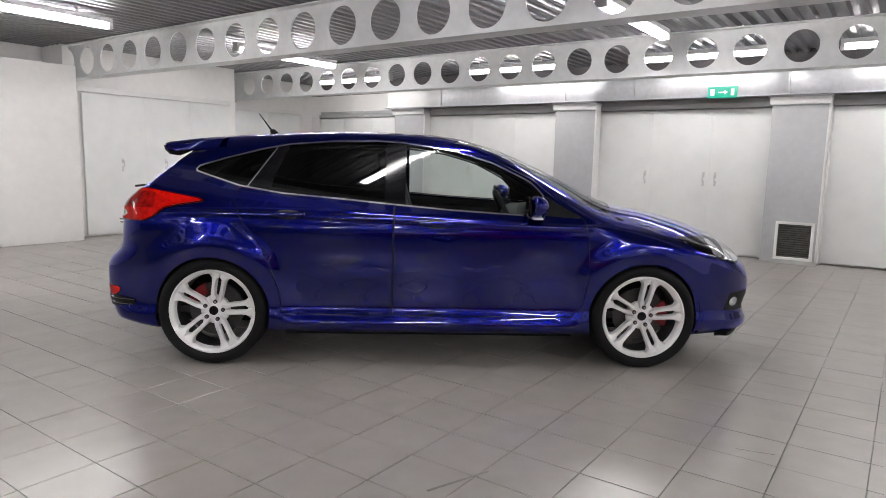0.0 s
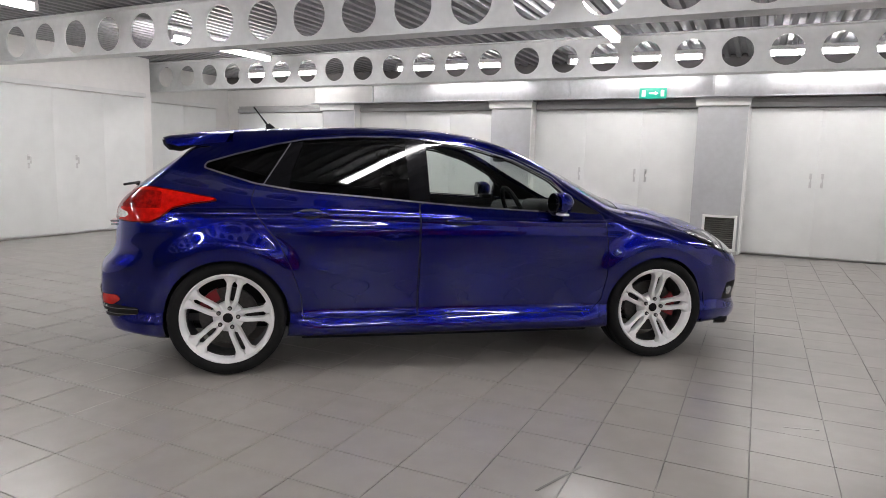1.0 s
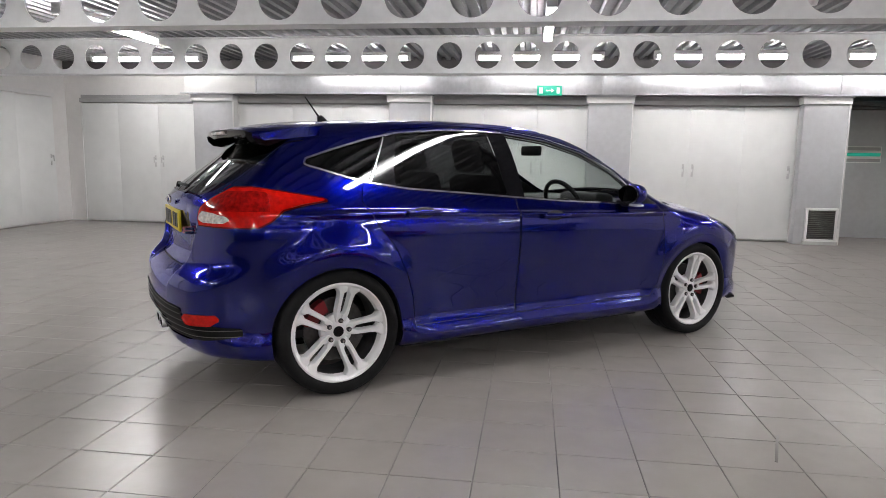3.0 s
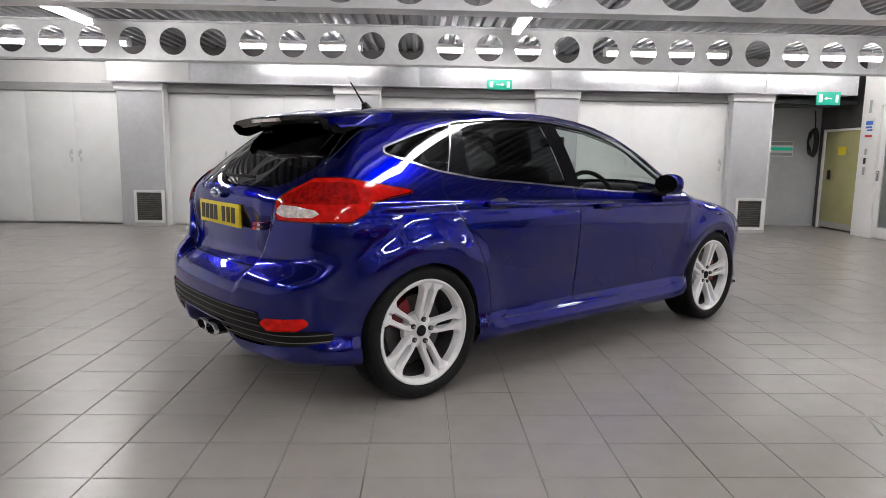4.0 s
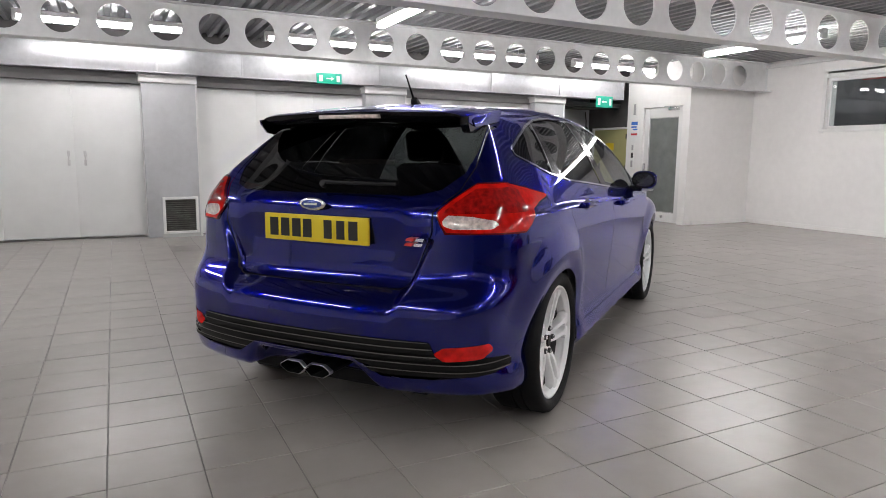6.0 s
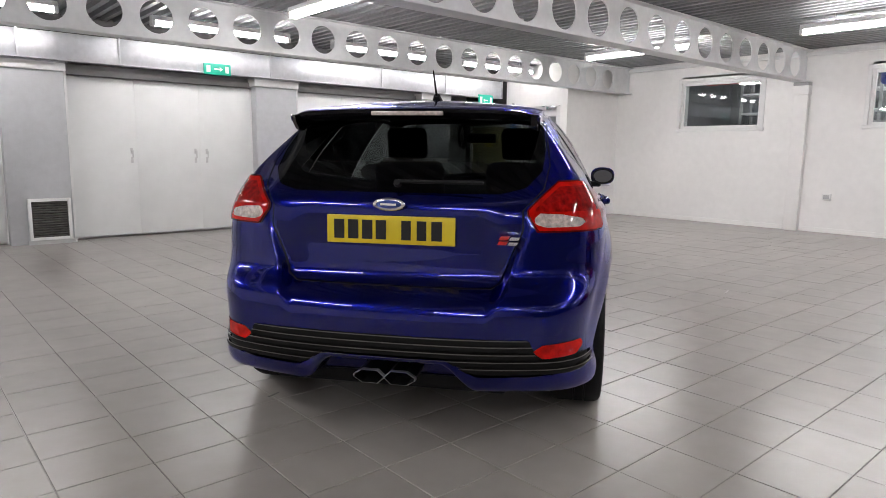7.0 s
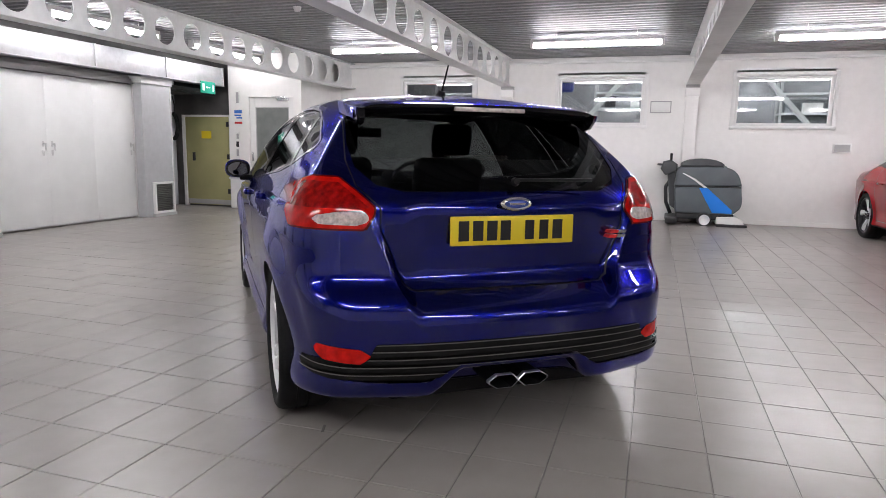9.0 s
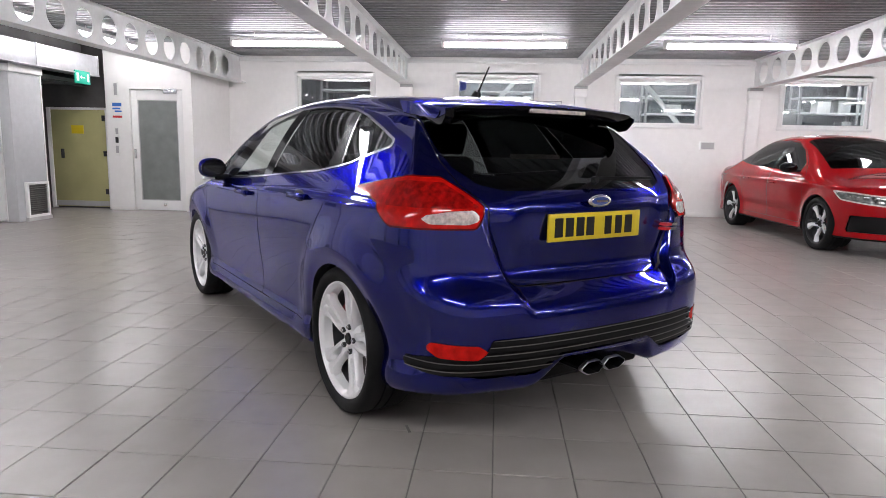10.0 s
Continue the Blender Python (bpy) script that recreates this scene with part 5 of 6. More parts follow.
def saloon_field(x, y, z):
    a = np.abs(y)
    side = a - s_width(x, z)
    rear = -2.26 + 0.10 * (z - 0.6) ** 2 + 0.16 * (a / 0.8) ** 3 - x
    front = x - (2.17 - 0.35 * np.clip(z - 0.55, 0, 1) ** 1.5) + 0.34 * (a / 0.8) ** 3
    top = z - s_top(x) + 0.045 * (a / 0.55) ** 2
    f = smax(smax(side, rear, 0.12), front, 0.12)
    return smax(smax(f, top, 0.08), 0.20 - z, 0.04)


sh = Shell(saloon_field, (-2.4, -1.02, 0.13), (2.3, 1.02, 1.5), 0.025)
T = sh.T
for ax in (-SX, SX):
    _, T = sh.cut(T, lambda x, y, z: np.maximum(np.hypot(x - ax, z - 0.32) - 0.36, 0.5 - np.abs(y)))
dsw = poly([(-1.45, 1.06), (-0.9, 1.00), (0.0, 0.965), (0.72, 0.94), (0.70, 1.05), (0.42, 1.215), (0.12, 1.315), (-0.25, 1.355), (-0.6, 1.34), (-0.95, 1.272), (-1.25, 1.165)], 0.006)
sw_, T = sh.cut(T, lambda x, y, z: np.maximum(dsw(x, z), 0.35 - np.abs(y)))
glass_s, bars_s = sh.cut(sw_, lambda x, y, z: np.minimum.reduce([poly([(-1.6, 0.9), (-1.0, 0.9), (-0.95, 1.5), (-1.6, 1.5)])(x, z), poly([(-0.96, 0.9), (-0.12, 0.9), (-0.20, 1.5), (-0.90, 1.5)])(x, z),
                                                             poly([(-0.04, 0.9), (1.0, 0.9), (1.0, 1.5), (-0.12, 1.5)])(x, z)]))
scr_s, T = sh.cut(T, lambda x, y, z: np.maximum.reduce([0.30 - x, x - 1.16 + 0.08 * (y / 0.6) ** 2, np.abs(y) - (0.55 + 0.10 * (x - 0.3)), 0.95 - z]))
bk_s, T = sh.cut(T, lambda x, y, z: np.maximum.reduce([-1.56 - x, x + 0.80, np.abs(y) - 0.56, 1.0 - z]))
hd_s, T = sh.cut(T, lambda x, y, z: np.maximum.reduce([poly([(1.60, 0.75), (1.72, 0.655), (2.1, 0.60), (2.1, 0.70), (1.85, 0.735)], 0.008)(x, z), 0.40 - np.abs(y)]))
hd_rim, hd_s = sh.cut(hd_s, lambda x, y, z: -0.016 - poly([(1.60, 0.75), (1.72, 0.655), (2.1, 0.60), (2.1, 0.70), (1.85, 0.735)], 0.008)(x, z))
in_s, T = sh.cut(T, lambda x, y, z: np.maximum.reduce([poly([(1.80, 0.30), (1.84, 0.47), (2.3, 0.47), (2.3, 0.30)], 0.01)(x, z), 0.38 - np.abs(y)]))
gr_s, T = sh.cut(T, lambda x, y, z: np.maximum.reduce([np.abs(y) - 0.36, 1.9 - x, np.abs(z - 0.50) - 0.19]))
und_s, T = sh.cut(T, lambda x, y, z: z - 0.225)
gaps_s = []
for dd in (poly([(-0.08, 0.30), (0.88, 0.30), (0.93, 0.6), (0.88, 0.92), (0.72, 1.07), (0.43, 1.225), (0.1, 1.325), (-0.12, 1.35), (-0.07, 0.95)], 0.01),
           poly([(-0.09, 0.30), (-0.08, 0.95), (-0.13, 1.35), (-0.62, 1.34), (-0.98, 1.27), (-1.03, 1.0), (-0.98, 0.7), (-0.88, 0.45), (-0.86, 0.30)], 0.01)):
    flank, T = sh.cut(T, lambda x, y, z: 0.3 - np.abs(y))
    g, flank = sh.band(flank, lambda x, y, z: dd(x, z), 0.0035)
    T = np.concatenate([T, flank])
    gaps_s.append(g)


def spanel(name, T, material, offset=0.0, label="", parent=saloon):
    return part(name, sh.mesh(T, name, material, offset), material, parent, label)


sbody = spanel("body", T, M_RED, 0, "glossy red body shell")
for g in gaps_s:
    for s in (-1, 1):
        spanel("shut_line", sh.side(g, s), M_DARK, -0.006, "", sbody)
spanel("underside", und_s, M_SATIN)
for s in (-1, 1):
    spanel("side_window", sh.side(glass_s, s), M_PRIVACY, -0.004, "dark side glass")
    spanel("window_pillar", sh.side(bars_s, s), M_GLOSSBLACK, -0.002)
    spanel("head_lamp", sh.side(hd_rim, s), M_LENSCLEAR, 0.002, "pale head lamp rim")
    spanel("head_lamp_lens", sh.side(hd_s, s), M_LAMPDARK, 0.0, "dark head lamp lens")
    spanel("air_intake", sh.side(in_s, s), M_SATIN, -0.02, "black side air intake")
spanel("windscreen", scr_s, M_REARGLASS, -0.003, "windscreen")
spanel("rear_window", bk_s, M_PRIVACY, -0.003)
spanel("front_grille", gr_s, M_SATIN, -0.01, "black front grille")
lin, _ = sh.cut(np.concatenate([T]), lambda x, y, z: np.maximum.reduce([x - 1.3, -1.6 - x, 0.3 - z]))
spanel("inner_lining", lin, M_CABIN, -0.04)
part("seats", box(B(), -0.3, -0.05, -0.55, 0.55, 0.4, 1.12, 0.05), M_SEAT, saloon, "", 50)
part("dashboard", box(B(), 0.6, 1.2, -0.68, 0.68, 0.7, 0.92, 0.05), M_CABIN, saloon, "", 50)
for ax in (-SX, SX):
    for s in (-1, 1):
        w = wheel(saloon, 0.325, 0.248, "five", M_ALLOYDARK, 10 if ax > 0 else 30)
        w.matrix_basis = pose(ax, s * 0.770, 0.325, 0, 0, 0 if s < 0 else 180)
        V = lathe("wheel_well", [(0.30, 0.12), (0.30, 0.2), (0.0, 0.21)], M_CABIN, saloon, "black wheel arch liner", 32)
        V.matrix_basis = pose(ax, s * 0.76, 0.34, 0, 0, 0 if s < 0 else 180)
for s in (-1, 1):
    bm = B()
    bmesh.ops.create_uvsphere(bm, u_segments=20, v_segments=12, radius=1, matrix=Matrix.LocRotScale((0.68, s * 0.97, 0.99), None, (0.085, 0.115, 0.07)))
    mir = part("door_mirror", bm, M_GLOSSBLACK, saloon, "gloss black door mirror", 60)
    part("mirror_arm", box(B(), 0.64, 0.72, s * 0.80, s * 0.93, 0.935, 0.965, 0.01), M_SATIN, mir, "", 50)
    for hx, hz in ((-0.75, 0.80), (0.08, 0.77)):
        y = s * float(s_width(np.array([hx]), np.array([hz]))[0])
        part("door_handle", box(B(), hx - 0.10, hx + 0.10, y + s * 0.004, y + s * 0.03, hz - 0.014, hz + 0.014, 0.009), M_RED, saloon, "red pull handle", 50)


# ---------------- floor scrubber by the east wall ----------------
def extruded(prof, x0, x1, bevel=0.03):
    """a side outline of (y, z) pushed out along x, with soft edges"""
    bm = B()
    a = [bm.verts.new((x0, y, z)) for y, z in prof]
    b = [bm.verts.new((x1, y, z)) for y, z in prof]
    bm.faces.new(a)
    bm.faces.new(b[::-1])
    n = len(prof)
    for i in range(n):
        bm.faces.new((a[i], b[i], b[(i + 1) % n], a[(i + 1) % n]))
    if bevel:
        rim = [e for e in bm.edges if abs(e.verts[0].co.x - e.verts[1].co.x) < 1e-6]
        bmesh.ops.bevel(bm, geom=rim, offset=bevel, segments=3, affect="EDGES", profile=0.6)
    return bm


def arc_pts(cy, cz, ry, rz, a0, a1, n=8):
    return [(cy + ry * math.cos(radians(a0 + (a1 - a0) * i / n)), cz + rz * math.sin(radians(a0 + (a1 - a0) * i / n))) for i in range(n + 1)]


def box_skin(bm, t):
    """gives a flat face in x a small thickness outwards"""
    r = bmesh.ops.extrude_face_region(bm, geom=bm.faces[:])
    for v in r["geom"]:
        if isinstance(v, bmesh.types.BMVert):
            v.co.x += t


M_SCRUB = mat("scrubber_grey", (0.10, 0.115, 0.125), 0.42, noise_scale=4, noise_amt=0.15)
M_SCRUBDARK = mat("scrubber_dark", (0.06, 0.065, 0.07), 0.45, noise_scale=6, noise_amt=0.2)
M_SCRUBBLUE = mat("scrubber_blue", (0.01, 0.20, 0.72), 0.35)
M_WHITEPL = mat("white_plastic", (0.75, 0.75, 0.74), 0.4)
sc = tagged(empty("floor_scrubber", (5.72, 1.30, 0)), "grey walk-behind floor scrubber with blue flash and dark lid", "floor scrubber")
HX = 0.27
part("lower_tank", extruded([(0.43, 0.20), (0.47, 0.62)] + [(-0.54, 0.64)] + arc_pts(-0.42, 0.42, 0.14, 0.24, 160, 215, 5) + [(-0.44, 0.20)], -HX, HX), M_SCRUB, sc, "grey lower tank", 50)
part("upper_tank", extruded([(0.475, 0.635), (0.44, 0.90)] + [(0.38, 0.945), (-0.26, 0.955)] + arc_pts(-0.26, 0.70, 0.26, 0.25, 92, 165, 6) + [(-0.545, 0.655)], -HX, HX), M_SCRUB, sc, "grey upper tank", 50)
part("lid", extruded([(0.38, 0.955)] + arc_pts(0.06, 0.955, 0.34, 0.125, 20, 160, 8) + [(-0.27, 0.96)], -HX + 0.01, HX - 0.01, 0.02), M_SCRUBDARK, sc, "dark tank lid", 50)
part("seam", box(B(), -HX - 0.003, HX + 0.003, -0.53, 0.46, 0.622, 0.640, 0.003), M_DARK, sc)
for s in (-1, 1):
    bm = B()
    vs = [bm.verts.new((s * (HX + 0.004), y, z)) for y, z in ((0.09, 0.61), (-0.04, 0.61), (-0.42, 0.27), (-0.42, 0.215), (-0.13, 0.215))]
    bm.faces.new(vs)
    box_skin(bm, 0.004 * s)
    part("blue_flash", bm, M_SCRUBBLUE, sc, "bright blue side flash")
    bm = B()
    vs = [bm.verts.new((s * (HX + 0.004), y, z)) for y, z in ((0.36, 0.84), (0.33, 0.845), (0.16, 0.76), (-0.04, 0.615), (0.02, 0.615), (0.18, 0.735))]
    bm.faces.new(vs)
    box_skin(bm, 0.004 * s)
    part("white_flash", bm, M_WHITEPL, sc, "white side stripe")
part("console", extruded([(0.44, 0.88), (0.62, 0.80), (0.70, 0.90), (0.66, 1.02), (0.54, 1.05), (0.44, 0.98)], -0.24, 0.24, 0.03), M_SCRUBDARK, sc, "dark control console", 50)
part("control_lever", box(B(), -0.03, 0.03, 0.52, 0.56, 1.02, 1.16, 0.012), M_DARK, sc, "", 50)
tube_curve("push_handle", [(-0.22, 0.60, 0.95), (-0.22, 0.70, 0.97), (-0.15, 0.74, 0.97), (0.15, 0.74, 0.97), (0.22, 0.70, 0.97), (0.22, 0.60, 0.95)], 0.016, M_DARK, sc, "black push handle")
part("rear_neck", extruded([(0.44, 0.25), (0.52, 0.30), (0.58, 0.80), (0.46, 0.88)], -0.12, 0.12, 0.02), M_SCRUBDARK, sc, "", 50)
tube_curve("suction_hose", [(0.0, 0.50, 0.78), (0.0, 0.60, 0.60), (0.02, 0.58, 0.35), (0.03, 0.50, 0.16)], 0.030, M_DARK, sc, "black suction hose", 10)
part("squeegee", box(B(), -0.40, 0.40, 0.40, 0.58, 0.03, 0.13, 0.02), M_DARK, sc, "black squeegee", 50)
part("chassis", box(B(), -0.24, 0.24, -0.46, 0.42, 0.10, 0.205, 0.02), M_DARK, sc, "", 50)
part("brush_deck", extruded([(-0.20, 0.04), (-0.20, 0.15), (-0.50, 0.17), (-0.60, 0.10), (-0.62, 0.03)], -0.30, 0.30, 0.015), M_WHITEPL, sc, "pale brush deck", 50)
part("brush_skirt", box(B(), -0.32, 0.32, -0.66, -0.20, 0.0, 0.045, 0.01), M_DARK, sc, "", 50)
for s in (-1, 1):
    w = lathe("drive_wheel", [(0.0, -0.02), (0.055, -0.025), (0.06, -0.028), (0.085, -0.03), (0.10, -0.02), (0.10, 0.03), (0.0, 0.03)], M_WHITEPL, sc, "white-hubbed wheel", 28)
    w.matrix_basis = pose(s * 0.26, -0.02, 0.10, 0, 0, 90 * s)
    t = lathe("tyre", [(0.084, -0.032), (0.10, -0.030), (0.112, -0.018), (0.112, 0.02), (0.10, 0.032)], M_DARK, w, "", 28)

# ---------------- glazed door, yellow door and their notices ----------------
gd = tagged(empty("door_1", (4.62, 8.72, 0)), "white door with a tall wired-glass panel", "door", kind="structure")
bm = B()
for d in ((-0.452, -0.345, 0.01, 2.02), (0.345, 0.452, 0.01, 2.02), (-0.345, 0.345, 1.85, 2.02), (-0.345, 0.345, 0.01, 0.175)):
    box(bm, -0.025, 0.025, d[0], d[1], d[2], d[3], 0.003)
part("door_leaf", bm, M_TRIM, gd, "white door frame", 40)
boxpart("glass_panel", (-0.006, 0.006, -0.345, 0.345, 0.175, 1.85), M_FROST, gd, "grey wired glass")
bm = B()
for d in ((-0.345, -0.33, 0.175, 1.85), (0.33, 0.345, 0.175, 1.85), (-0.33, 0.33, 1.835, 1.85), (-0.33, 0.33, 0.175, 0.19)):
    box(bm, -0.016, -0.006, *d)
part("glazing_bead", bm, M_LINTEL, gd)
part("door_handle", box(B(), -0.07, -0.025, 0.385, 0.415, 0.88, 1.04, 0.008), M_CHROME, gd, "steel lever handle", 40)
part("kick_latch", box(B(), -0.035, -0.025, -0.10, -0.04, 0.08, 0.13, 0.003), M_CHROME, gd, "", 40)
closer = part("door_closer", box(B(), -0.075, -0.026, -0.36, -0.14, 1.96, 2.015, 0.006), M_CHROME, gd, "steel door closer", 40)
part("closer_arm", box(B(), -0.062, -0.050, -0.30, -0.02, 2.02, 2.035, 0.003), M_CHROME, closer, "", 40)

yd = tagged(empty("door_2", (4.72, 10.20, 0)), "olive-yellow flush metal door with a notice", "door", kind="structure")
part("door_leaf", box(B(), -0.03, 0.015, -0.50, 0.48, 0.03, 1.68, 0.004), M_YELLOWDOOR, yd, "olive-yellow leaf", 40)
bm = B()
for d in ((-0.53, -0.50, 0, 1.72), (0.48, 0.55, 0, 1.72), (-0.50, 0.48, 1.68, 1.72)):
    box(bm, -0.045, 0.018, *d, 0.004)
part("door_frame", bm, M_TRIM, yd, "pale frame", 40)
part("door_handle", box(B(), -0.075, -0.03, 0.27, 0.31, 0.86, 1.02, 0.008), M_DARK, yd, "dark handle", 40)
boxpart("warning_notice", (-0.033, -0.03, -0.10, 0.12, 1.28, 1.42), M_PLATE, yd, "yellow warning notice")
for z in (0.25, 0.9, 1.5):
    boxpart("hinge", (-0.045, -0.03, -0.50, -0.44, z, z + 0.09), M_DARK, yd)
boxpart("kick_plate", (-0.034, -0.03, -0.49, 0.47, 0.04, 0.13), M_LINTEL, yd)


def notice(name, x, y, z0, z1, w, bars, label, facing="x"):
    n = empty(name, (x, y, (z0 + z1) / 2), 0 if facing == "x" else 90)
    h = (z1 - z0) / 2
    boxpart("panel", (-0.006, 0.0, -w / 2, w / 2, -h, h), M_PAPER, n)
    for m, b0, b1, w0, w1 in bars:
        boxpart("print_bar", (-0.009, -0.006, w0 * w, w1 * w, b0 * h, b1 * h), m, n)
    return tagged(n, label, "notice", "notices by the doors")


notice("notice", 4.56, 9.40, 1.53, 1.82, 0.20, [(M_BLUE, 0.45, 0.85, -0.4, 0.4), (M_BLUE, 0.1, 0.3, -0.3, 0.4), (M_BLUE, -0.2, -0.02, -0.4, 0.2), (M_REDSIGN, -0.85, -0.6, -0.4, 0.4)], "white notice with blue and red bars")
notice("notice", 4.56, 9.41, 1.90, 2.14, 0.09, [(M_LINTEL, -0.8, 0.8, -0.3, 0.3)], "narrow grey notice strip")
notice("notice", 4.56, 9.43, 0.92, 1.40, 0.09, [(M_LINTEL, 0.5, 0.9, -0.3, 0.2), (M_DARK, -0.1, 0.3, -0.3, 0.3), (M_LINTEL, -0.8, -0.3, -0.25, 0.3)], "narrow notice strip with dark print bars")
notice("notice", 3.95, 10.944, 1.25, 1.52, 0.62, [(M_LINTEL, 0.5, 0.9, -0.48, 0.48), (M_GREEN, -0.2, 0.2, -0.48, 0.48), (M_LINTEL, -0.9, -0.5, -0.48, 0.48)], "grey-green striped wall notice", "y").matrix_basis = pose(3.95, 10.944, 1.38, 0, 0, 90)

# loop of dark cable by the recess
cable = tagged(empty("cable_loop", (4.55, 10.80, 1.50)), "dark coiled cable hung on the recess wall", "cable")
for k in range(4):
    pts = [(0.02 * k - 0.03, 0.05 + (0.10 + 0.006 * k) * math.cos(a / 24 * 2 * math.pi), 0.0 + (0.22 + 0.012 * k) * math.sin(a / 24 * 2 * math.pi)) for a in range(24)]
    tube_curve("cable_turn", pts, 0.012, M_DARK, cable, "", 6, True)
tube_curve("cable_tail", [(0, 0.0, 0.2), (-0.02, -0.02, 0.38), (-0.01, 0.03, 0.55)], 0.011, M_DARK, cable)
part("cable_hook", box(B(), -0.05, 0.05, 0.04, 0.08, 0.20, 0.24, 0.005), M_CHROME, cable, "", 40)


# small boxes on the east wall
def socket(y, z, w, h, d=0.045, label="white surface-mounted socket box"):
    s = empty("socket_box", (X1, y, z))
    part("housing", box(B(), -d, 0.0, -w / 2, w / 2, -h / 2, h / 2, 0.006), M_WHITEPL, s, "", 40)
    boxpart("face", (-d - 0.003, -d, -w / 2 + 0.02, w / 2 - 0.02, -h / 2 + 0.02, h / 2 - 0.02), M_LINTEL, s)
    return tagged(s, label, "socket", "socket boxes on the wall")


socket(3.12, 0.32, 0.22, 0.13)
socket(-0.72, 1.28, 0.26, 0.15)
socket(4.25, 0.55, 0.12, 0.10)
pn = tagged(empty("wall_panel", (X1, 2.06, 1.93)), "small white framed panel under a dark top rail", "wall panel")
part("panel_body", box(B(), -0.03, 0.0, -0.16, 0.16, -0.09, 0.09, 0.004), M_WHITEPL, pn, "", 40)
bm = B()
for d in ((-0.17, 0.17, 0.085, 0.10), (-0.17, 0.17, -0.10, -0.085), (-0.17, -0.155, -0.085, 0.085), (0.155, 0.17, -0.085, 0.085)):
    box(bm, -0.036, 0.0, *d)
part("panel_frame", bm, M_LINTEL, pn)
# conduits down the wall
for y, z0, z1 in ((3.12, 0.0, 0.26),):
    c = part("conduit", cyl(B(), (X1 - 0.02, y, z0), (X1 - 0.02, y, z1), 0.010, seg=10), M_WHITEPL, None, "", 40)
    tagged(c, "white plastic cable conduit on the wall", "conduit", "conduits on the wall")
part_duct = part("cable_tray", box(B(), X1 - 0.06, X1 - 0.002, Y0, 8.1, 2.68, 2.73, 0.004), M_TRIM, None, "", 40)
tagged(part_duct, "white cable trunking along the wall top", "trunking", kind="structure")

# smoke detectors on the deck
for x, y in ((1.2, 3.0), (1.2, 6.2), (4.4, 2.9)):
    sd = tagged(empty("smoke_detector", (x, y, DECK_Z)), "small round white smoke detector on the deck", "smoke detector", "smoke detectors")
    bm = cyl(B(), (0, 0, -0.05), (0, 0, 0.0), 0.035, 0.05, 20)
    part("housing", bm, M_WHITEPL, sd, "", 40)

# shapes in the neighbouring hall
M_FARRED = mat("far_red", (0.45, 0.03, 0.03), 0.4)
for (x, y, w, d, h), m, nm, lb in (((11.5, 2.0, 1.2, 1.2, 2.1), M_CONCRETE, "storage_cabinet", "grey steel cabinet in the neighbouring hall"),
                                   ((10.0, -1.2, 0.9, 1.6, 2.3), M_SCRUB, "storage_cabinet", "dark grey cabinet in the neighbouring hall"),
                                   ((10.8, 4.3, 0.9, 1.2, 1.9), M_LINTEL, "storage_cabinet", "pale grey cabinet in the neighbouring hall"),
                                   ((10.6, -3.4, 0.9, 1.4, 2.2), M_LINTEL, "storage_cabinet", "pale grey cabinet in the neighbouring hall")):
    c = tagged(empty(nm, (x, y, 0)), lb, "cabinet", "cabinets in the neighbouring hall")
    part("carcass", box(B(), -w / 2, w / 2, -d / 2, d / 2, 0, h, 0.02), m, c, "", 40)
    for k in (-1, 1):
        part("door", box(B(), -w / 2 - 0.02, -w / 2, k * d / 4 - d / 4 + 0.01, k * d / 4 + d / 4 - 0.01, 0.08, h - 0.05, 0.004), m, c, "", 40)

M_FARBLUE = mat("far_blue", (0.06, 0.08, 0.42), 0.5, noise_scale=3, noise_amt=0.2)
banner = tagged(empty("banner", (X1 + 0.9, 6.35, 2.56)), "red fabric banner hung high in the neighbouring hall", "banner")
part("cloth", box(B(), -0.01, 0.01, -0.42, 0.42, -0.12, 0.16, 0.003), M_FARRED, banner, "", 40)
part("rail", cyl(B(), (0, -0.5, 0.16), (0, 0.5, 0.16), 0.018, seg=10), M_LINTEL, banner)
sack = tagged(empty("hanging_bag", (X1 + 1.2, 3.86, 2.40)), "blue bag hung from the ceiling of the neighbouring hall", "bag")
part("bag_body", box(B(), -0.12, 0.12, -0.17, 0.17, -0.10, 0.16, 0.06), M_FARBLUE, sack, "", 60)
part("strap", cyl(B(), (0, 0, 0.15), (0, 0, 1.0), 0.008, seg=8), M_DARK, sack)


def rack(x, y, w, levels, rng):
    r = tagged(empty("storage_rack", (x, y, 0)), "grey steel rack with boxes in the neighbouring hall", "rack", "racks in the neighbouring hall")
    for u in (-w / 2, 0.0, w / 2):
        for dx in (-0.25, 0.25):
            boxpart("upright", (dx - 0.025, dx + 0.025, u - 0.025, u + 0.025, 0, 2.9), M_LINTEL, r)
    for z in levels:
        boxpart("shelf", (-0.27, 0.27, -w / 2, w / 2, z - 0.02, z + 0.02), M_BEAM, r)
    for z in levels[:-1]:
        u = -w / 2 + 0.1
        while u < w / 2 - 0.3:
            bw, bh = rng.uniform(0.18, 0.4), rng.uniform(0.12, 0.32)
            m = rng.choice((M_PAPER, M_SCRUB, M_DARK, M_LINTEL, M_WHITEPL))
            b = tagged(boxpart("carton", (x - 0.2, x + 0.15, y + u, y + u + bw, z + 0.02, z + 0.02 + bh), m, None, "", 0.01), "plain carton on a steel rack", "box", "cartons on the racks")
            u += bw + rng.uniform(0.05, 0.35)


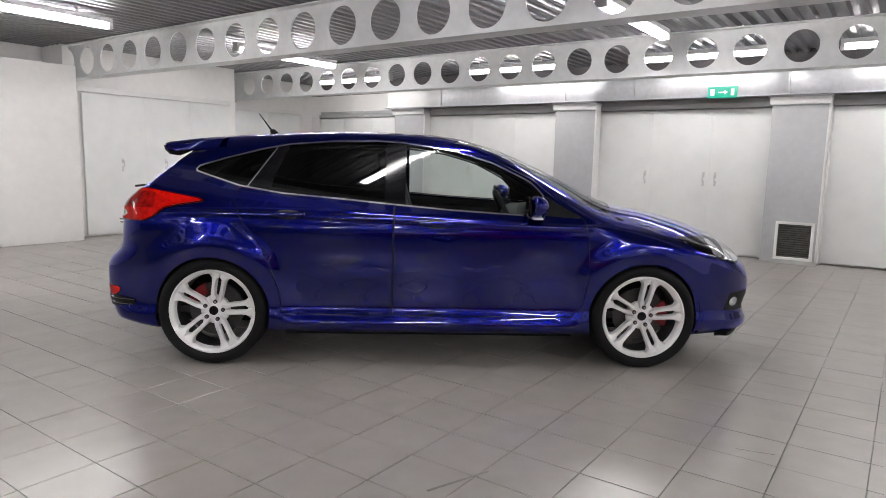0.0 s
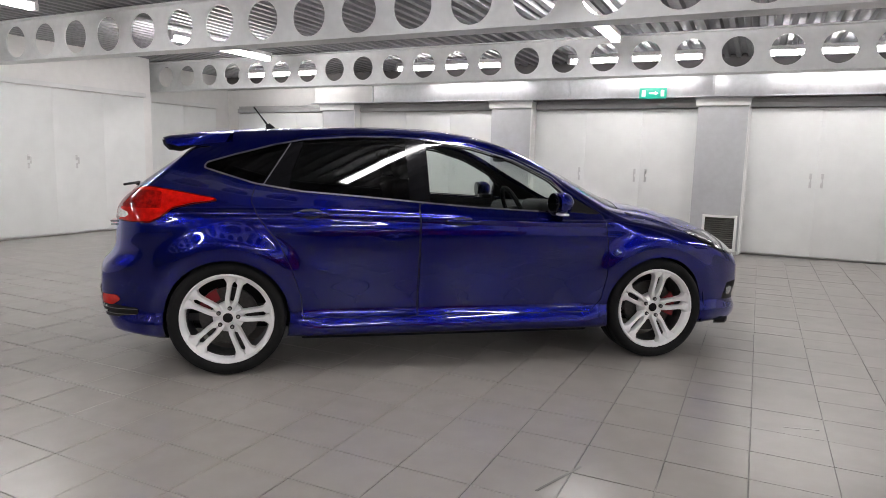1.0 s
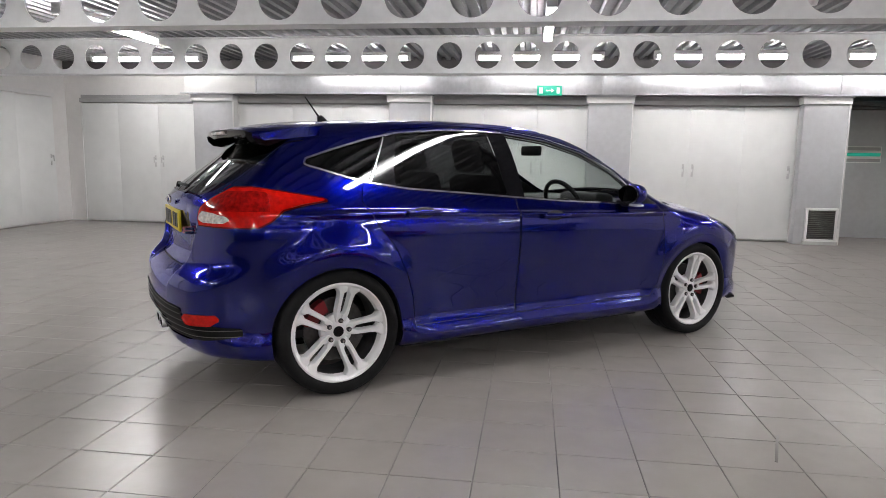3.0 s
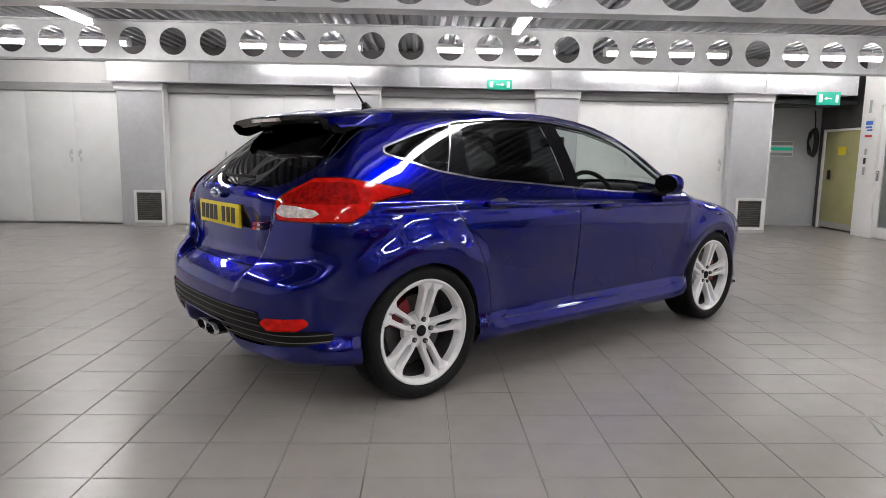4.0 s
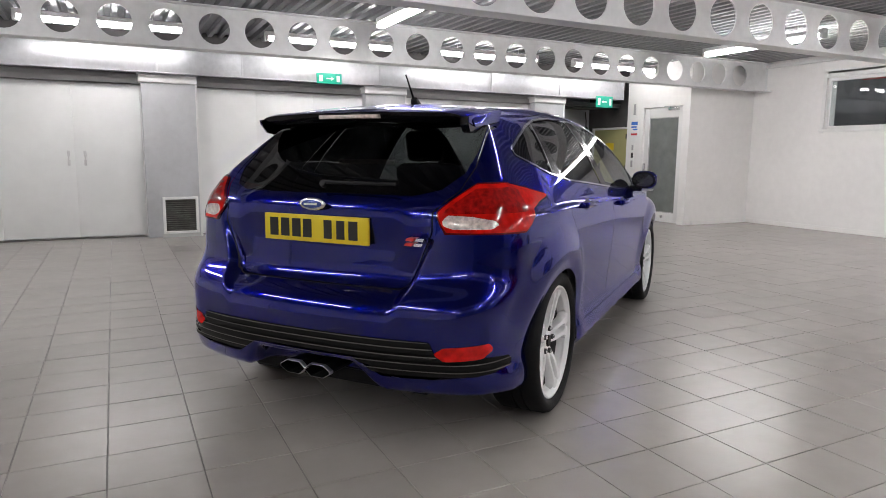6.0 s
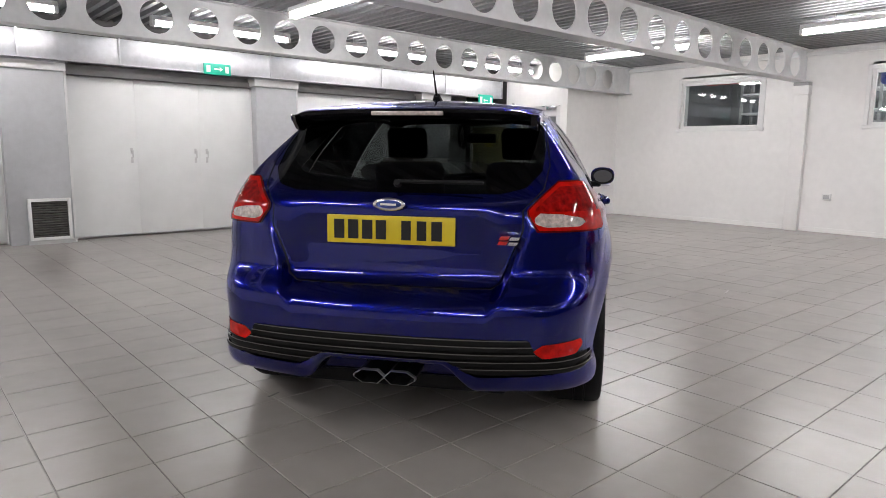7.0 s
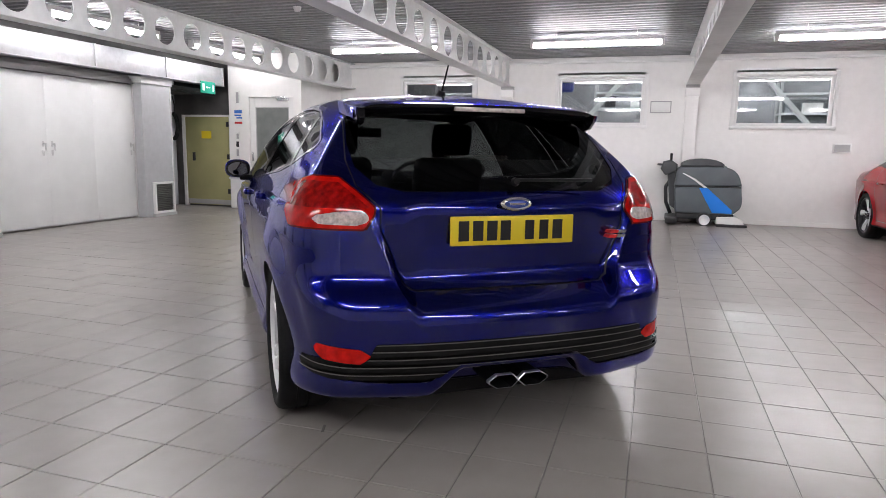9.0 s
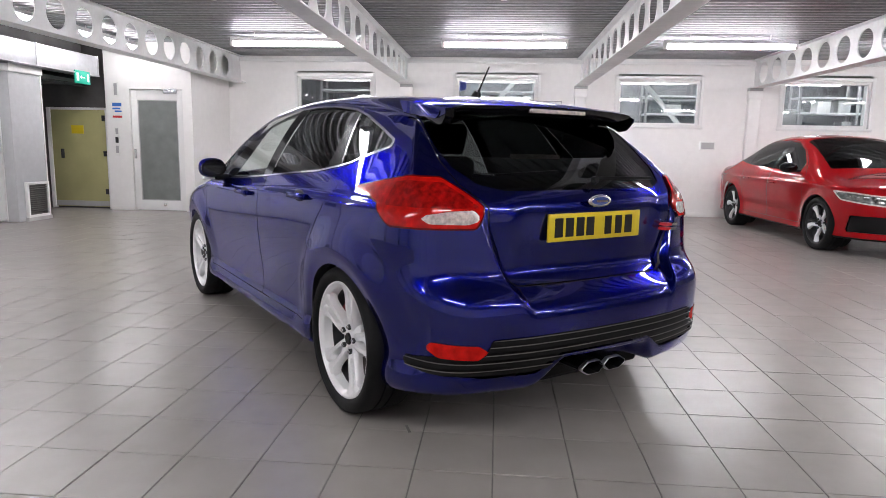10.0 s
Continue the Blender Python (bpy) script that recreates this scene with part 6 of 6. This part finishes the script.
rk = random.Random(11)
rack(9.6, 5.9, 2.6, (0.5, 1.55, 2.05, 2.45), rk)
rack(10.2, 2.2, 2.6, (0.5, 1.60, 2.15, 2.50), rk)
rack(9.6, -1.6, 2.6, (0.5, 1.50, 2.0, 2.4), rk)
rack(10.2, -5.2, 2.6, (0.5, 1.60, 2.1, 2.45), rk)

# scuffs on the floor
for x, y, rz, l in ((-3.55, 3.35, 20, 0.07), (-0.35, 2.05, 70, 0.30), (0.55, 3.1, 15, 0.16)):
    sc_ = part("floor_scuff", box(B(), -l / 2, l / 2, -0.006, 0.006, 0.0008, 0.0022, 0.0006, None), M_GROUT, None, "", 40)
    sc_.matrix_basis = pose(x, y, 0, 0, 0, rz)
    tagged(sc_, "small dark scuff mark on the floor tiles", "scuff mark", "scuff marks on the floor")

# ---------------- floor tiles ----------------
TSX, TSY = 0.3245, 0.290
TX, TY = -4.2135, 3.574
tile_bm = box(B(), -TSX / 2 + 0.0022, TSX / 2 - 0.0022, -TSY / 2 + 0.0022, TSY / 2 - 0.0022, -0.008, 0.0)
bmesh.ops.bevel(tile_bm, geom=[e for e in tile_bm.edges if all(v.co.z > -0.001 for v in e.verts)], offset=0.0015, segments=1, affect="EDGES")
tile_me = finish(tile_bm, "tile", M_TILE)
rng = random.Random(5)
rest_v, rest_f = [], []
i0, i1 = math.floor((X0 - TX) / TSX), math.ceil((X1 - TX) / TSX)
j0, j1 = math.floor((Y0 - TY) / TSY), math.ceil((11.2 - TY) / TSY)
cells = []
for i in range(i0, i1):
    for j in range(j0, j1):
        cx, cy = TX + (i + 0.5) * TSX, TY + (j + 0.5) * TSY
        if cy < Y0 - 0.1 or cx + TSX / 2 > X1 + 0.1 or cy + TSY / 2 > 11.3 or (cy > 8.2 and cx > 4.77) or cx < X0:
            continue
        d = min(math.hypot(cx + 1.0, cy - 0.9), math.hypot(cx + 4.2, cy - 2.8), math.hypot(cx + 2.7, cy - 1.2))
        cells.append((d, cx, cy))
cells.sort()
for n, (d, cx, cy) in enumerate(cells):
    dz, ax, ay = rng.uniform(-0.0008, 0.0008), rng.uniform(-0.06, 0.06), rng.uniform(-0.06, 0.06)
    if n < 300:
        o = new("tile", tile_me)
        o.parent = floor
        o.matrix_basis = pose(cx, cy, dz, ax, ay)
    else:
        hx, hy = TSX / 2 - 0.0022, TSY / 2 - 0.0022
        sx, sy = radians(ay) * hx, radians(ax) * hy
        b0 = len(rest_v)
        for u, v in ((-1, -1), (1, -1), (1, 1), (-1, 1)):
            rest_v.append((cx + u * hx, cy + v * hy, dz - u * sx + v * sy))
        for u, v in ((-1, -1), (1, -1), (1, 1), (-1, 1)):
            rest_v.append((cx + u * (hx + 0.001), cy + v * (hy + 0.001), -0.006))
        rest_f.append((b0, b0 + 1, b0 + 2, b0 + 3))
        for k in range(4):
            rest_f.append((b0 + 4 + k, b0 + 4 + (k + 1) % 4, b0 + (k + 1) % 4, b0 + k))
me = bpy.data.meshes.new("tiles_rest")
me.from_pydata(rest_v, [], rest_f)
me.materials.append(M_TILE2)
rest = part("tile_field", me, M_TILE2, floor)
rest["kind"] = "stuff"
